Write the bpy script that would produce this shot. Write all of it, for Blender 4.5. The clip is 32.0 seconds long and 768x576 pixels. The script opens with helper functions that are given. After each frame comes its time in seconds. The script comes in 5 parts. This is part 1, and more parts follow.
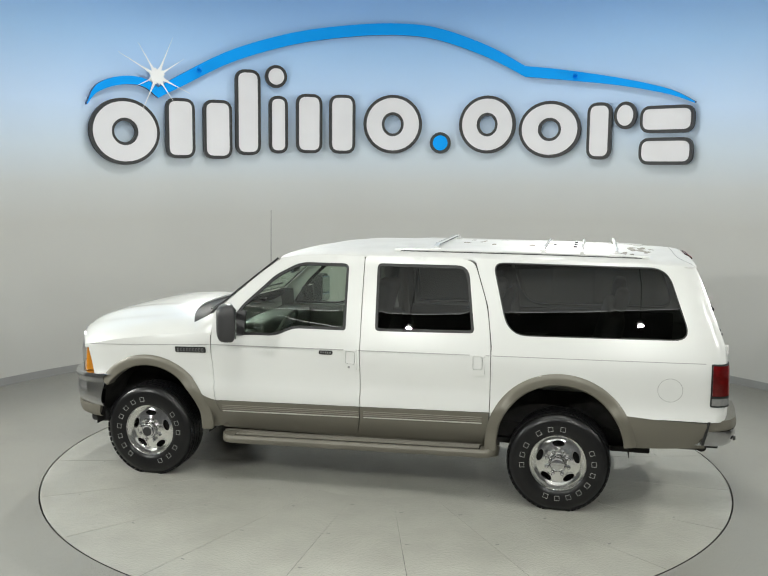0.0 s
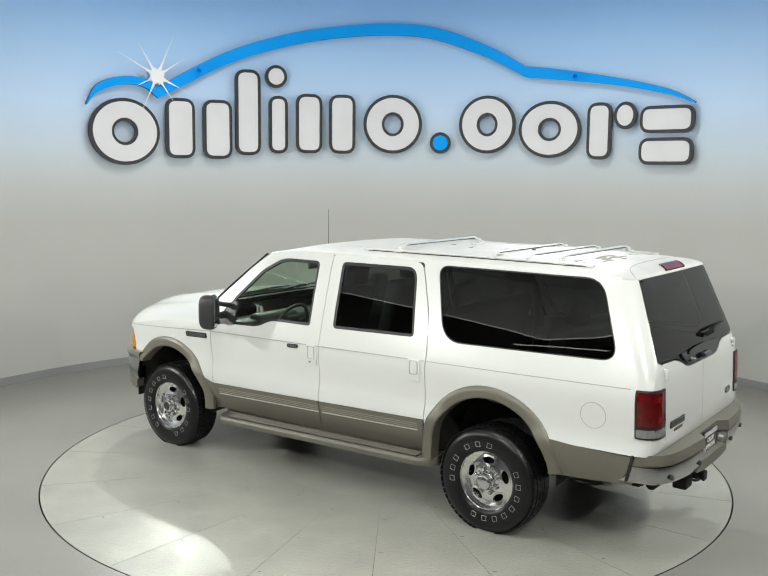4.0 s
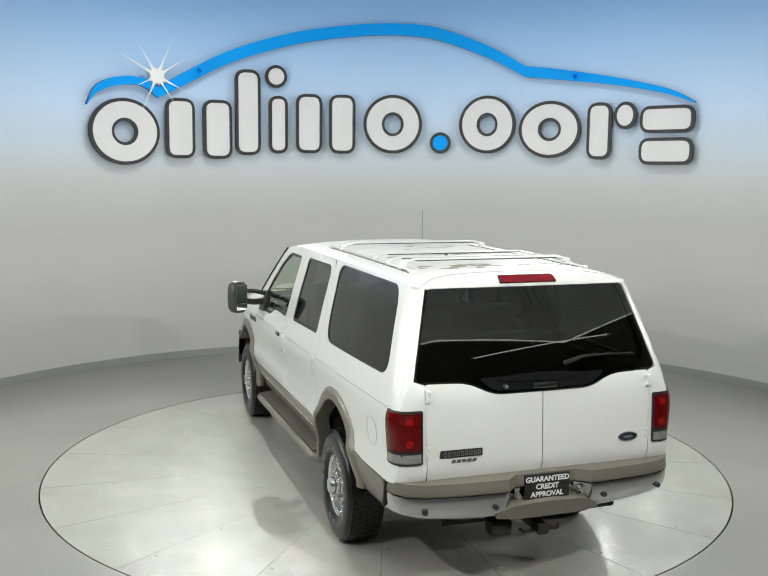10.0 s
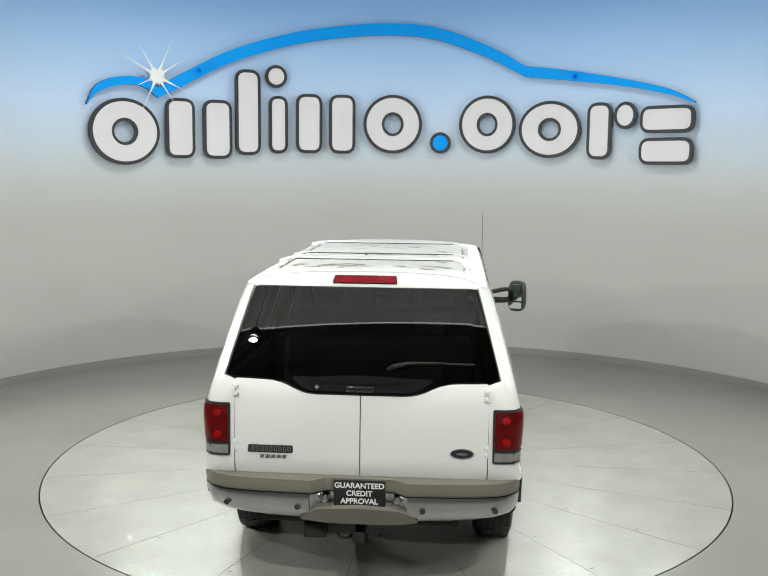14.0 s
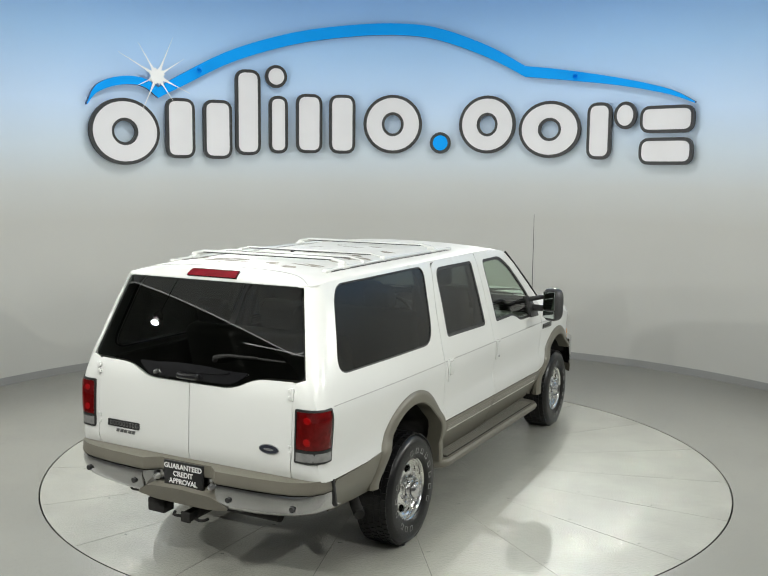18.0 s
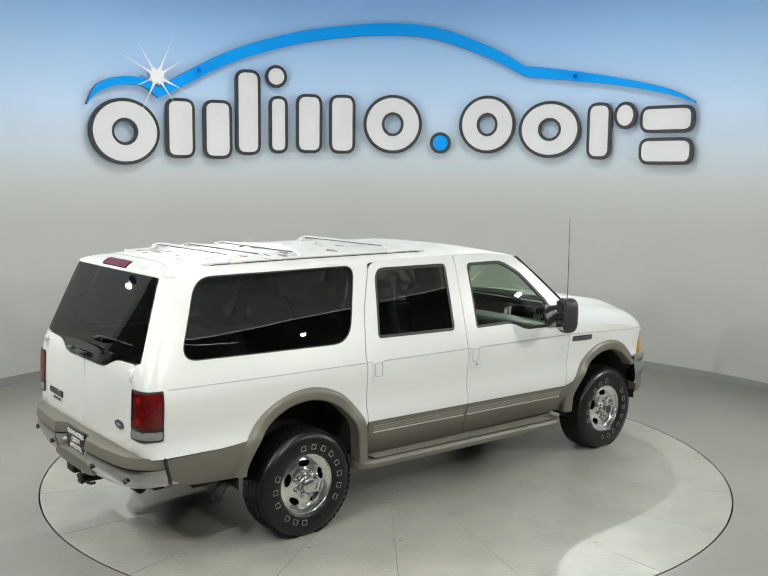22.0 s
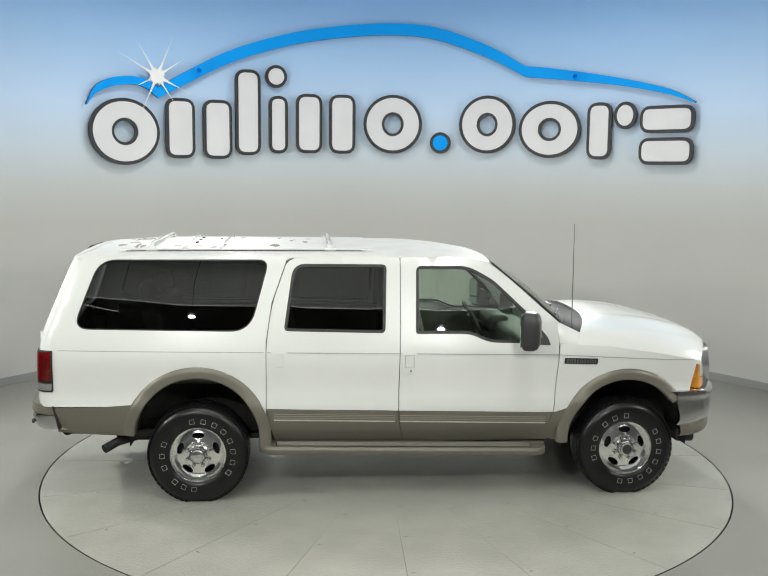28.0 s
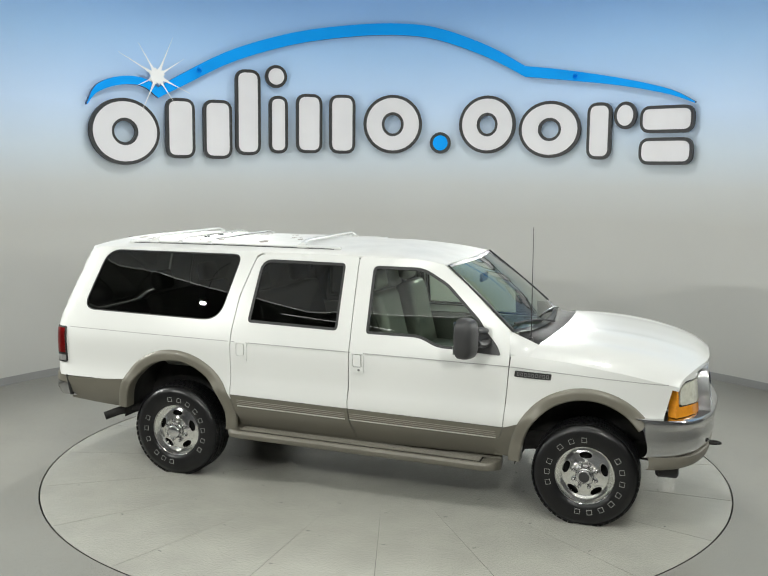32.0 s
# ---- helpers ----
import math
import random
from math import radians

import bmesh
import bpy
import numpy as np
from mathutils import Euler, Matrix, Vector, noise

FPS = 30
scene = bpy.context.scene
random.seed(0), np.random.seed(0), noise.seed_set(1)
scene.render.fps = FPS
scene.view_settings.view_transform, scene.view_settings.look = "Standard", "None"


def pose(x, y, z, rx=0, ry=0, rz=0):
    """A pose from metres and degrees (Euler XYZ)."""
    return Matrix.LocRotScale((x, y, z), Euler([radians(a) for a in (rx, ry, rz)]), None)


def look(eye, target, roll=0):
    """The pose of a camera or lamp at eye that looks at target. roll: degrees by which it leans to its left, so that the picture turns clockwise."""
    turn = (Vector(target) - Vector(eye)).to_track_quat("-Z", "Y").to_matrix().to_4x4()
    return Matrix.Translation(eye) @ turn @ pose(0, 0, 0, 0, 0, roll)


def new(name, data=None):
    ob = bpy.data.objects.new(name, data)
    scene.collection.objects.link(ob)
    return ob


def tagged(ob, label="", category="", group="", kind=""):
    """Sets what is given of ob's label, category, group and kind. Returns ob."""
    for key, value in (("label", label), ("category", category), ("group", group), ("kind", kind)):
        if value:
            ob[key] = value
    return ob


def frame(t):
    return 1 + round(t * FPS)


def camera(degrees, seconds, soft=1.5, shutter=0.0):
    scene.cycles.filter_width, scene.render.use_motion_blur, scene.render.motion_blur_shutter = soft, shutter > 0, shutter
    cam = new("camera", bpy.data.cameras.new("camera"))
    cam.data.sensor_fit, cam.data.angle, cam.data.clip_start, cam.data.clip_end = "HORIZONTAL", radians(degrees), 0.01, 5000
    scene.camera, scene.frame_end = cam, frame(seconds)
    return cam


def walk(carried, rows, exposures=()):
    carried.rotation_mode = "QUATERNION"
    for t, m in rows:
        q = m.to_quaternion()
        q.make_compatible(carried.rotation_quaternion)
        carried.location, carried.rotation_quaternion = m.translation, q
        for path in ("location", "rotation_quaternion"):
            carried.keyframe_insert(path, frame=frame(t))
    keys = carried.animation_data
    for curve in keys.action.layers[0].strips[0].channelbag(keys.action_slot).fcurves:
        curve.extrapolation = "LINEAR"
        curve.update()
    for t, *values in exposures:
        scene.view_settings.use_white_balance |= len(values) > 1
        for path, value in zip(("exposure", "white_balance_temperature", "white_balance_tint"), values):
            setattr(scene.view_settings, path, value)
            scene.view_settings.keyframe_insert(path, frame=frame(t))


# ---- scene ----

from mathutils.geometry import delaunay_2d_cdt

pi, sin, cos = math.pi, math.sin, math.cos

# ---------------------------------------------------------------- camera
cam = camera(46.02, 32.0, soft=1.2)
EYE = (0.0, -8.095, 2.629)
VIEW = look(EYE, (EYE[0] - 0.00401, EYE[1] + 0.99182, EYE[2] - 0.12762), 0.567)
walk(cam, [(0.0, VIEW), (32.0, VIEW)], [(0.0, 0.0), (32.0, 0.0)])

# ---------------------------------------------------------------- light
world = bpy.data.worlds.new("world")
scene.world = world
world.use_nodes = True
world.node_tree.nodes["Background"].inputs[0].default_value = (0.6, 0.65, 0.7, 1)
world.node_tree.nodes["Background"].inputs[1].default_value = 0.01

ROOM_R = 5.57         # curved wall, round WALL_C
WALL_C = (0.06, -0.30)
CEIL = 5.35
# (x, y, z, power): lamps of the studio
# lamps inferred from floor glare, on made-up sign fittings: along the wall, height, power
LAMPS_GLARE = [(-2.85, 3.97, 39), (2.76, 3.95, 37)]
LAMPS_FRONT = [(-1.70, -4.95, 3.08, 60), (1.46, -4.93, 2.98, 56), (-4.70, -3.20, 2.97, 68), (4.70, -3.15, 3.02, 42),
               (-5.15, -0.28, 2.56, 80), (5.15, -0.30, 2.60, 69)]
# overhead fill lamps, added out of view to brighten floor, roof and wall
LAMPS_FILL = [(-1.7, 2.0, 5.1, 46), (1.7, 2.0, 5.1, 44), (-1.3, -3.2, 5.1, 54), (1.3, -3.2, 5.1, 47)]


# ---------------------------------------------------------------- materials
def mat(name, color, rough=0.5, metal=0.0, var=0.06, scale=3.0, bump=0.0, bscale=80.0, coat=0.0, spec=0.5, fine=0.0):
    m = bpy.data.materials.new(name)
    m.use_nodes = True
    nt = m.node_tree
    b = nt.nodes["Principled BSDF"]
    b.inputs["Roughness"].default_value = rough
    b.inputs["Metallic"].default_value = metal
    b.inputs["Coat Weight"].default_value = coat
    b.inputs["Coat Roughness"].default_value = 0.04
    b.inputs["Specular IOR Level"].default_value = spec
    tc = nt.nodes.new("ShaderNodeTexCoord")
    n1 = nt.nodes.new("ShaderNodeTexNoise")
    n1.inputs["Scale"].default_value = scale
    n1.inputs["Detail"].default_value = 6
    nt.links.new(tc.outputs["Object"], n1.inputs["Vector"])
    ramp = nt.nodes.new("ShaderNodeMapRange")
    ramp.inputs[1].default_value, ramp.inputs[2].default_value = 0.3, 0.7
    ramp.inputs[3].default_value, ramp.inputs[4].default_value = 1 - var, 1 + var
    nt.links.new(n1.outputs["Fac"], ramp.inputs[0])
    mix = nt.nodes.new("ShaderNodeVectorMath")
    mix.operation = "MULTIPLY"
    mix.inputs[0].default_value = color
    nt.links.new(ramp.outputs[0], mix.inputs[1])
    nt.links.new(mix.outputs[0], b.inputs["Base Color"])
    if bump or fine:
        n2 = nt.nodes.new("ShaderNodeTexNoise")
        n2.inputs["Scale"].default_value = bscale
        n2.inputs["Detail"].default_value = 3
        nt.links.new(tc.outputs["Object"], n2.inputs["Vector"])
        if bump:
            bp = nt.nodes.new("ShaderNodeBump")
            bp.inputs["Strength"].default_value = bump
            bp.inputs["Distance"].default_value = 0.01
            nt.links.new(n2.outputs["Fac"], bp.inputs["Height"])
            nt.links.new(bp.outputs[0], b.inputs["Normal"])
        if fine:
            mr = nt.nodes.new("ShaderNodeMapRange")
            mr.inputs[1].default_value, mr.inputs[2].default_value = 0.3, 0.7
            mr.inputs[3].default_value, mr.inputs[4].default_value = rough - fine, rough + fine
            nt.links.new(n2.outputs["Fac"], mr.inputs[0])
            nt.links.new(mr.outputs[0], b.inputs["Roughness"])
    return m


def glass(name, tint, rough=0.0, facing=0.075):
    m = bpy.data.materials.new(name)
    m.use_nodes = True
    nt = m.node_tree
    nt.nodes.clear()
    out = nt.nodes.new("ShaderNodeOutputMaterial")
    tr = nt.nodes.new("ShaderNodeBsdfTransparent")
    tr.inputs[0].default_value = (*tint, 1)
    gl = nt.nodes.new("ShaderNodeBsdfGlossy")
    gl.inputs["Roughness"].default_value = rough
    gl.inputs[0].default_value = (1, 1, 1, 1)
    lw = nt.nodes.new("ShaderNodeLayerWeight")
    lw.inputs["Blend"].default_value = 0.5
    pw = nt.nodes.new("ShaderNodeMath")
    pw.operation = "POWER"
    pw.inputs[1].default_value = 5.0
    nt.links.new(lw.outputs["Facing"], pw.inputs[0])
    fr = nt.nodes.new("ShaderNodeMapRange")
    fr.inputs[3].default_value, fr.inputs[4].default_value = facing, 1.0
    nt.links.new(pw.outputs[0], fr.inputs[0])
    mx = nt.nodes.new("ShaderNodeMixShader")
    nt.links.new(fr.outputs[0], mx.inputs[0])
    nt.links.new(tr.outputs[0], mx.inputs[1])
    nt.links.new(gl.outputs[0], mx.inputs[2])
    nt.links.new(mx.outputs[0], out.inputs[0])
    return m


def glow(name, color, strength):
    m = bpy.data.materials.new(name)
    m.use_nodes = True
    b = m.node_tree.nodes["Principled BSDF"]
    b.inputs["Base Color"].default_value = (*color, 1)
    b.inputs["Emission Color"].default_value = (*color, 1)
    b.inputs["Emission Strength"].default_value = strength
    return m


# worn roof paint, also dulled and darkened against blue reflections and strong light
ROOFWHITE = mat("worn_dulled_roof_white", (0.61, 0.61, 0.595), 0.5, var=0.06, coat=0.12, scale=5, spec=0.3)
WHITE = mat("white_paint", (0.645, 0.65, 0.63), 0.28, var=0.015, coat=1.0, scale=1.5)
TAN = mat("tan_paint", (0.148, 0.138, 0.110), 0.42, metal=0.2, var=0.04, coat=0.25, scale=2.5)
TANPLASTIC = mat("tan_plastic", (0.143, 0.133, 0.107), 0.45, var=0.08, bump=0.15, bscale=250)
PEEL = mat("peeled_paint", (0.24, 0.22, 0.19), 0.8, var=0.5, scale=25)
STRIPE = mat("silver_stripe", (0.27, 0.25, 0.215), 0.35, var=0.03)
SILVER = mat("bright_trim_strip", (0.62, 0.61, 0.57), 0.28, metal=0.5, var=0.03)
PIN = mat("grey_pinstripe", (0.33, 0.33, 0.32), 0.4, var=0.03)
COWL = mat("weathered_black_plastic", (0.025, 0.0245, 0.024), 0.6, spec=0.08, var=0.35, scale=9, bump=0.15, bscale=120)
GLOSSBLACK = mat("gloss_black", (0.008, 0.008, 0.009), 0.12, var=0.1, coat=0.5)
BLACK = mat("black_plastic", (0.028, 0.028, 0.029), 0.42, var=0.15, bump=0.1, bscale=300)
# rubber seals, and the painted shade lines of the roof rack
SEAL = mat("black_seal_and_shade", (0.012, 0.012, 0.012), 0.5, var=0.1)
UNDER = mat("dark_underbody", (0.024, 0.023, 0.022), 0.8, spec=0.2, var=0.35, scale=9, bump=0.4, bscale=30)
RUBBER = mat("tyre_rubber", (0.0065, 0.0065, 0.007), 0.31, spec=0.36, var=0.2, scale=12, bump=0.08, bscale=160)
LETTER = mat("white_tyre_lettering", (0.30, 0.30, 0.29), 0.6, var=0.15, scale=30)
GRILLE = mat("satin_chrome", (0.62, 0.62, 0.63), 0.3, metal=1.0, var=0.05, scale=8)
# bumper chromes hold different tones to set how bright their reflections look
FRONTCHROME = mat("front_bumper_chrome", (0.60, 0.60, 0.61), 0.13, metal=1.0, var=0.05, scale=5)
REARCHROME = mat("rear_bumper_chrome", (0.50, 0.50, 0.51), 0.10, metal=1.0, var=0.08, scale=5)
CHROME = mat("chrome", (0.70, 0.70, 0.71), 0.10, metal=1.0, var=0.03, scale=6)
ALU = mat("polished_alloy", (0.86, 0.86, 0.85), 0.11, metal=1.0, var=0.03, scale=14)
STEEL = mat("dull_steel", (0.3, 0.3, 0.3), 0.4, metal=1.0, var=0.15, scale=20)
AMBER = mat("amber_lens", (0.66, 0.25, 0.015), 0.15, var=0.1, scale=30, coat=0.8)
RED = mat("red_lens", (0.15, 0.004, 0.010), 0.18, var=0.2, scale=14, coat=0.15, spec=0.3)
HOT_SPOT = mat("pale_hot_spot", (0.7, 0.7, 0.7), 0.9, var=0.05)
REFLECTOR = mat("silvered_lamp_reflector", (0.30, 0.30, 0.30), 0.4, metal=0.4, var=0.25, scale=26, bump=0.5, bscale=60)
CLEAR = mat("clear_lens", (0.19, 0.19, 0.185), 0.12, var=0.15, scale=30, coat=1.0)
HEADLENS = mat("headlamp_lens", (0.52, 0.52, 0.44), 0.12, var=0.15, scale=24, coat=1.0)
BLUE_OVAL = mat("blue_enamel", (0.010, 0.013, 0.028), 0.25, var=0.05, coat=1.0)
RED_LENS = glass("clear_red_lens", (0.64, 0.009, 0.028))
GREEN_GLASS = glass("tinted_front_glass", (0.70, 0.78, 0.70))
SCREEN_GLASS = glass("windscreen_glass", (0.72, 0.82, 0.73), facing=0.035)
DARK_GLASS = glass("privacy_glass", (0.115, 0.12, 0.114), facing=0.05)
MIRROR = mat("mirror_glass", (0.55, 0.60, 0.58), 0.02, metal=1.0, var=0.01)
LEATHER = mat("grey_leather", (0.14, 0.138, 0.125), 0.45, var=0.12, scale=6, bump=0.2, bscale=120)
DASH = mat("dashboard_vinyl", (0.05, 0.05, 0.046), 0.55, var=0.1, scale=6)
TRIMGREY = mat("cabin_trim", (0.09, 0.088, 0.08), 0.6, var=0.1)
PLATE = mat("black_plate", (0.012, 0.012, 0.013), 0.35, var=0.1)
PLATEWHITE = mat("white_plate_print", (0.75, 0.75, 0.74), 0.5, var=0.03)

FLOOR = mat("epoxy_floor", (0.242, 0.239, 0.215), 0.33, var=0.09, scale=0.9, bump=0.18, bscale=120, fine=0.08, spec=0.5)
DECK = mat("turntable_deck", (0.374, 0.369, 0.328), 0.45, var=0.10, scale=2.2, bump=0.05, bscale=150, spec=0.15)


def varnish(m, rough, ior, bump, bscale):
    """Lay a clear, slightly pebbled sealer over a material."""
    nt = m.node_tree
    b = nt.nodes["Principled BSDF"]
    b.inputs["Coat Weight"].default_value = 1.0
    b.inputs["Coat Roughness"].default_value = rough
    b.inputs["Coat IOR"].default_value = ior
    tc = nt.nodes.new("ShaderNodeTexCoord")
    n = nt.nodes.new("ShaderNodeTexNoise")
    n.inputs["Scale"].default_value = bscale
    n.inputs["Detail"].default_value = 3
    nt.links.new(tc.outputs["Object"], n.inputs["Vector"])
    bp = nt.nodes.new("ShaderNodeBump")
    bp.inputs["Strength"].default_value = bump
    bp.inputs["Distance"].default_value = 0.01
    nt.links.new(n.outputs["Fac"], bp.inputs["Height"])
    nt.links.new(bp.outputs[0], b.inputs["Coat Normal"])


varnish(DECK, 0.06, 1.72, 0.70, 62)
JOINT = mat("joint_filler", (0.07, 0.069, 0.065), 0.7, var=0.3, scale=5)
SPECK = mat("dark_bolt_head", (0.10, 0.10, 0.095), 0.6, var=0.3)
GAP = mat("dark_joint", (0.03, 0.03, 0.028), 0.8, var=0.2)
BASE = mat("grey_baseboard", (0.30, 0.30, 0.295), 0.5, var=0.04)
CEILING = mat("grey_ceiling", (0.55, 0.55, 0.54), 0.9, var=0.08)
BULKHEAD = mat("pale_bulkhead_paint", (0.8, 0.8, 0.78), 0.8, var=0.05)
OUTER_GREY = mat("grey_outer_wall", (0.36, 0.36, 0.36), 0.9, var=0.3, scale=2)
LAMPDARK = mat("black_lamp_housing", (0.02, 0.02, 0.02), 0.6, var=0.1)
LAMPBODY = mat("white_lamp_housing", (0.7, 0.7, 0.7), 0.5, var=0.03)
TRIMWHITE = glow("white_light_strip", (0.9, 0.9, 0.88), 4.0)
SIGNSTAR = mat("bright_white_sign_star", (0.95, 0.95, 0.95), 0.4, var=0.0)
SIGNWHITE = mat("white_acrylic_sign", (0.76, 0.745, 0.765), 0.45, var=0.02)
SIGNBLACK = mat("black_sign_edge", (0.015, 0.015, 0.017), 0.4, var=0.05)
SIGNEDGE = mat("dark_blue_sign_edge", (0.01, 0.05, 0.16), 0.4, var=0.05)
SIGNBLUE = mat("blue_sign_acrylic", (0.0, 0.37, 1.0), 0.6, var=0.02, spec=0.15)


def wall_paint():
    """Grey wall whose sky blue towards the top stands in for an overlaid graphic."""
    m = mat("sky_graphic_wall", (0.5, 0.5, 0.5), 0.7, var=0.02, scale=0.8)
    nt = m.node_tree
    b = nt.nodes["Principled BSDF"]
    mul = b.inputs["Base Color"].links[0].from_node
    geo = nt.nodes.new("ShaderNodeNewGeometry")
    sep = nt.nodes.new("ShaderNodeSeparateXYZ")
    nt.links.new(geo.outputs["Position"], sep.inputs[0])
    mr = nt.nodes.new("ShaderNodeMapRange")
    mr.inputs[1].default_value, mr.inputs[2].default_value = 1.8, 5.2
    nt.links.new(sep.outputs["Z"], mr.inputs[0])
    cr = nt.nodes.new("ShaderNodeValToRGB")
    e = cr.color_ramp.elements
    e[0].position, e[0].color = 0.05, (0.53, 0.527, 0.500, 1)
    e[1].position, e[1].color = 1.0, (0.27, 0.52, 0.95, 1)
    for p, col in ((0.19, (0.585, 0.60, 0.595, 1)), (0.33, (0.63, 0.715, 0.80, 1)), (0.5, (0.60, 0.765, 1.0, 1)), (0.75, (0.42, 0.665, 1.0, 1))):
        k = e.new(p)
        k.color = col
    nt.links.new(mr.outputs[0], cr.inputs[0])
    nt.links.new(cr.outputs[0], mul.inputs[0])
    return m


WALL = wall_paint()


# ---------------------------------------------------------------- mesh helpers
def mesh_of(bm, name, material, smooth=True):
    bmesh.ops.recalc_face_normals(bm, faces=bm.faces[:])
    me = bpy.data.meshes.new(name)
    for f in bm.faces:
        f.smooth = smooth
    if smooth:
        for e in bm.edges:
            if len(e.link_faces) == 2 and e.calc_face_angle(0) > 0.6:
                e.smooth = False
    bm.to_mesh(me)
    bm.free()
    me.materials.append(material)
    return me


def part(name, bm, material, parent=None, label="", smooth=True):
    ob = new(name, mesh_of(bm, name, material, smooth) if isinstance(bm, bmesh.types.BMesh) else bm)
    if parent is not None:
        ob.parent = parent
    if label:
        ob["label"] = label
    return ob


def holder(name):
    ob = new(name)
    ob.empty_display_size = 0.2
    return ob


def box(bm, x0, x1, y0, y1, z0, z1, bevel=0.0, seg=2, m=None):
    r = bmesh.ops.create_cube(bm, size=1.0)
    vs = r["verts"]
    for v in vs:
        v.co = Vector(((x0 + x1) / 2 + v.co.x * (x1 - x0), (y0 + y1) / 2 + v.co.y * (y1 - y0), (z0 + z1) / 2 + v.co.z * (z1 - z0)))
    if bevel:
        es = list({e for v in vs for e in v.link_edges})
        r = bmesh.ops.bevel(bm, geom=es, offset=bevel, segments=seg, affect="EDGES", profile=0.5)
        vs = list({v for v in vs if v.is_valid} | {v for v in r["verts"] if v.is_valid})
    if m is not None:
        for v in vs:
            v.co = m @ v.co
    return vs


def boxes(*args, bevel=0.0, seg=2):
    bm = bmesh.new()
    for a in args:
        box(bm, *a, bevel=bevel, seg=seg)
    return bm


def lathe(profile, seg=48, axis="y", at=(0, 0, 0), bm=None, closed=False, a0=0.0, a1=2 * pi):
    """Turn (radius, height) pairs round an axis through at."""
    bm = bm or bmesh.new()
    full = a1 - a0 > 2 * pi - 1e-4
    n = seg if full else seg + 1
    rings = []
    for r, h in profile:
        ring = []
        for i in range(n):
            a = a0 + (a1 - a0) * i / seg
            p = {"y": (r * cos(a), h, r * sin(a)), "z": (r * cos(a), r * sin(a), h), "x": (h, r * cos(a), r * sin(a))}[axis]
            ring.append(bm.verts.new(Vector(p) + Vector(at)))
        rings.append(ring)
    pairs = list(zip(rings, rings[1:]))
    if closed:
        pairs.append((rings[-1], rings[0]))
    for a, b in pairs:
        for i in range(seg):
            j = (i + 1) % n
            bm.faces.new((a[i], a[j], b[j], b[i]))
    if not closed:
        for ring, (r, h) in ((rings[0], profile[0]), (rings[-1], profile[-1])):
            if r > 1e-5 and full and r < 0.02:
                bm.faces.new(ring)
    bmesh.ops.remove_doubles(bm, verts=bm.verts[:], dist=1e-5)
    return bm


def tube(pts, r, seg=8, bm=None, cap=True, flat=1.0):
    """A round bar along a line of points; r may be a list."""
    bm = bm or bmesh.new()
    pts = [Vector(p) for p in pts]
    rr = r if isinstance(r, (list, tuple)) else [r] * len(pts)
    rings = []
    for i, p in enumerate(pts):
        d = (pts[min(i + 1, len(pts) - 1)] - pts[max(i - 1, 0)]).normalized()
        up = Vector((0, 0, 1)) if abs(d.z) < 0.95 else Vector((1, 0, 0))
        s = d.cross(up).normalized()
        u = s.cross(d)
        rings.append([bm.verts.new(p + s * (rr[i] * cos(2 * pi * k / seg)) + u * (rr[i] * flat * sin(2 * pi * k / seg))) for k in range(seg)])
    for a, b in zip(rings, rings[1:]):
        for k in range(seg):
            bm.faces.new((a[k], a[(k + 1) % seg], b[(k + 1) % seg], b[k]))
    if cap:
        bm.faces.new(rings[0])
        bm.faces.new(rings[-1])
    return bm


def sweep(path, section, bm=None, cap=True, closed=True):
    """Loft a section, a function of the path's index that gives points, along a path."""
    bm = bm or bmesh.new()
    rings = [[bm.verts.new(p) for p in section(i, q)] for i, q in enumerate(path)]
    n = len(rings[0])
    for a, b in zip(rings, rings[1:]):
        for k in range(n if closed else n - 1):
            bm.faces.new((a[k], a[(k + 1) % n], b[(k + 1) % n], b[k]))
    if cap and closed:
        bm.faces.new(rings[0])
        bm.faces.new(rings[-1])
    return bm


def inside(p, poly):
    x, y = p
    hit = False
    for (x0, y0), (x1, y1) in zip(poly, poly[1:] + poly[:1]):
        if (y0 > y) != (y1 > y) and x < (x1 - x0) * (y - y0) / (y1 - y0) + x0:
            hit = not hit
    return hit


def rounded(poly, r, n=5):
    """The polygon with its corners rounded; r is one radius or one for each corner."""
    rs = r if isinstance(r, (list, tuple)) else [r] * len(poly)
    out = []
    for i, p in enumerate(poly):
        p = Vector(p)
        a, b = Vector(poly[i - 1]) - p, Vector(poly[(i + 1) % len(poly)]) - p
        la, lb = a.length, b.length
        d = min(rs[i], la * 0.45, lb * 0.45)
        if d < 1e-4:
            out.append(tuple(p))
            continue
        s, e = p + a / la * d, p + b / lb * d
        for k in range(n + 1):
            t = k / n
            q = s * (1 - t) ** 2 + p * 2 * t * (1 - t) + e * t * t
            out.append(tuple(q))
    return out


def inset(poly, d):
    """The polygon moved inwards by d."""
    area = sum(a[0] * b[1] - b[0] * a[1] for a, b in zip(poly, poly[1:] + poly[:1]))
    sg = 1 if area > 0 else -1
    out = []
    for i, p in enumerate(poly):
        a, b = Vector(poly[i - 1]), Vector(poly[(i + 1) % len(poly)])
        t = (b - a).normalized()
        out.append((p[0] - t.y * d * sg, p[1] + t.x * d * sg))
    return out


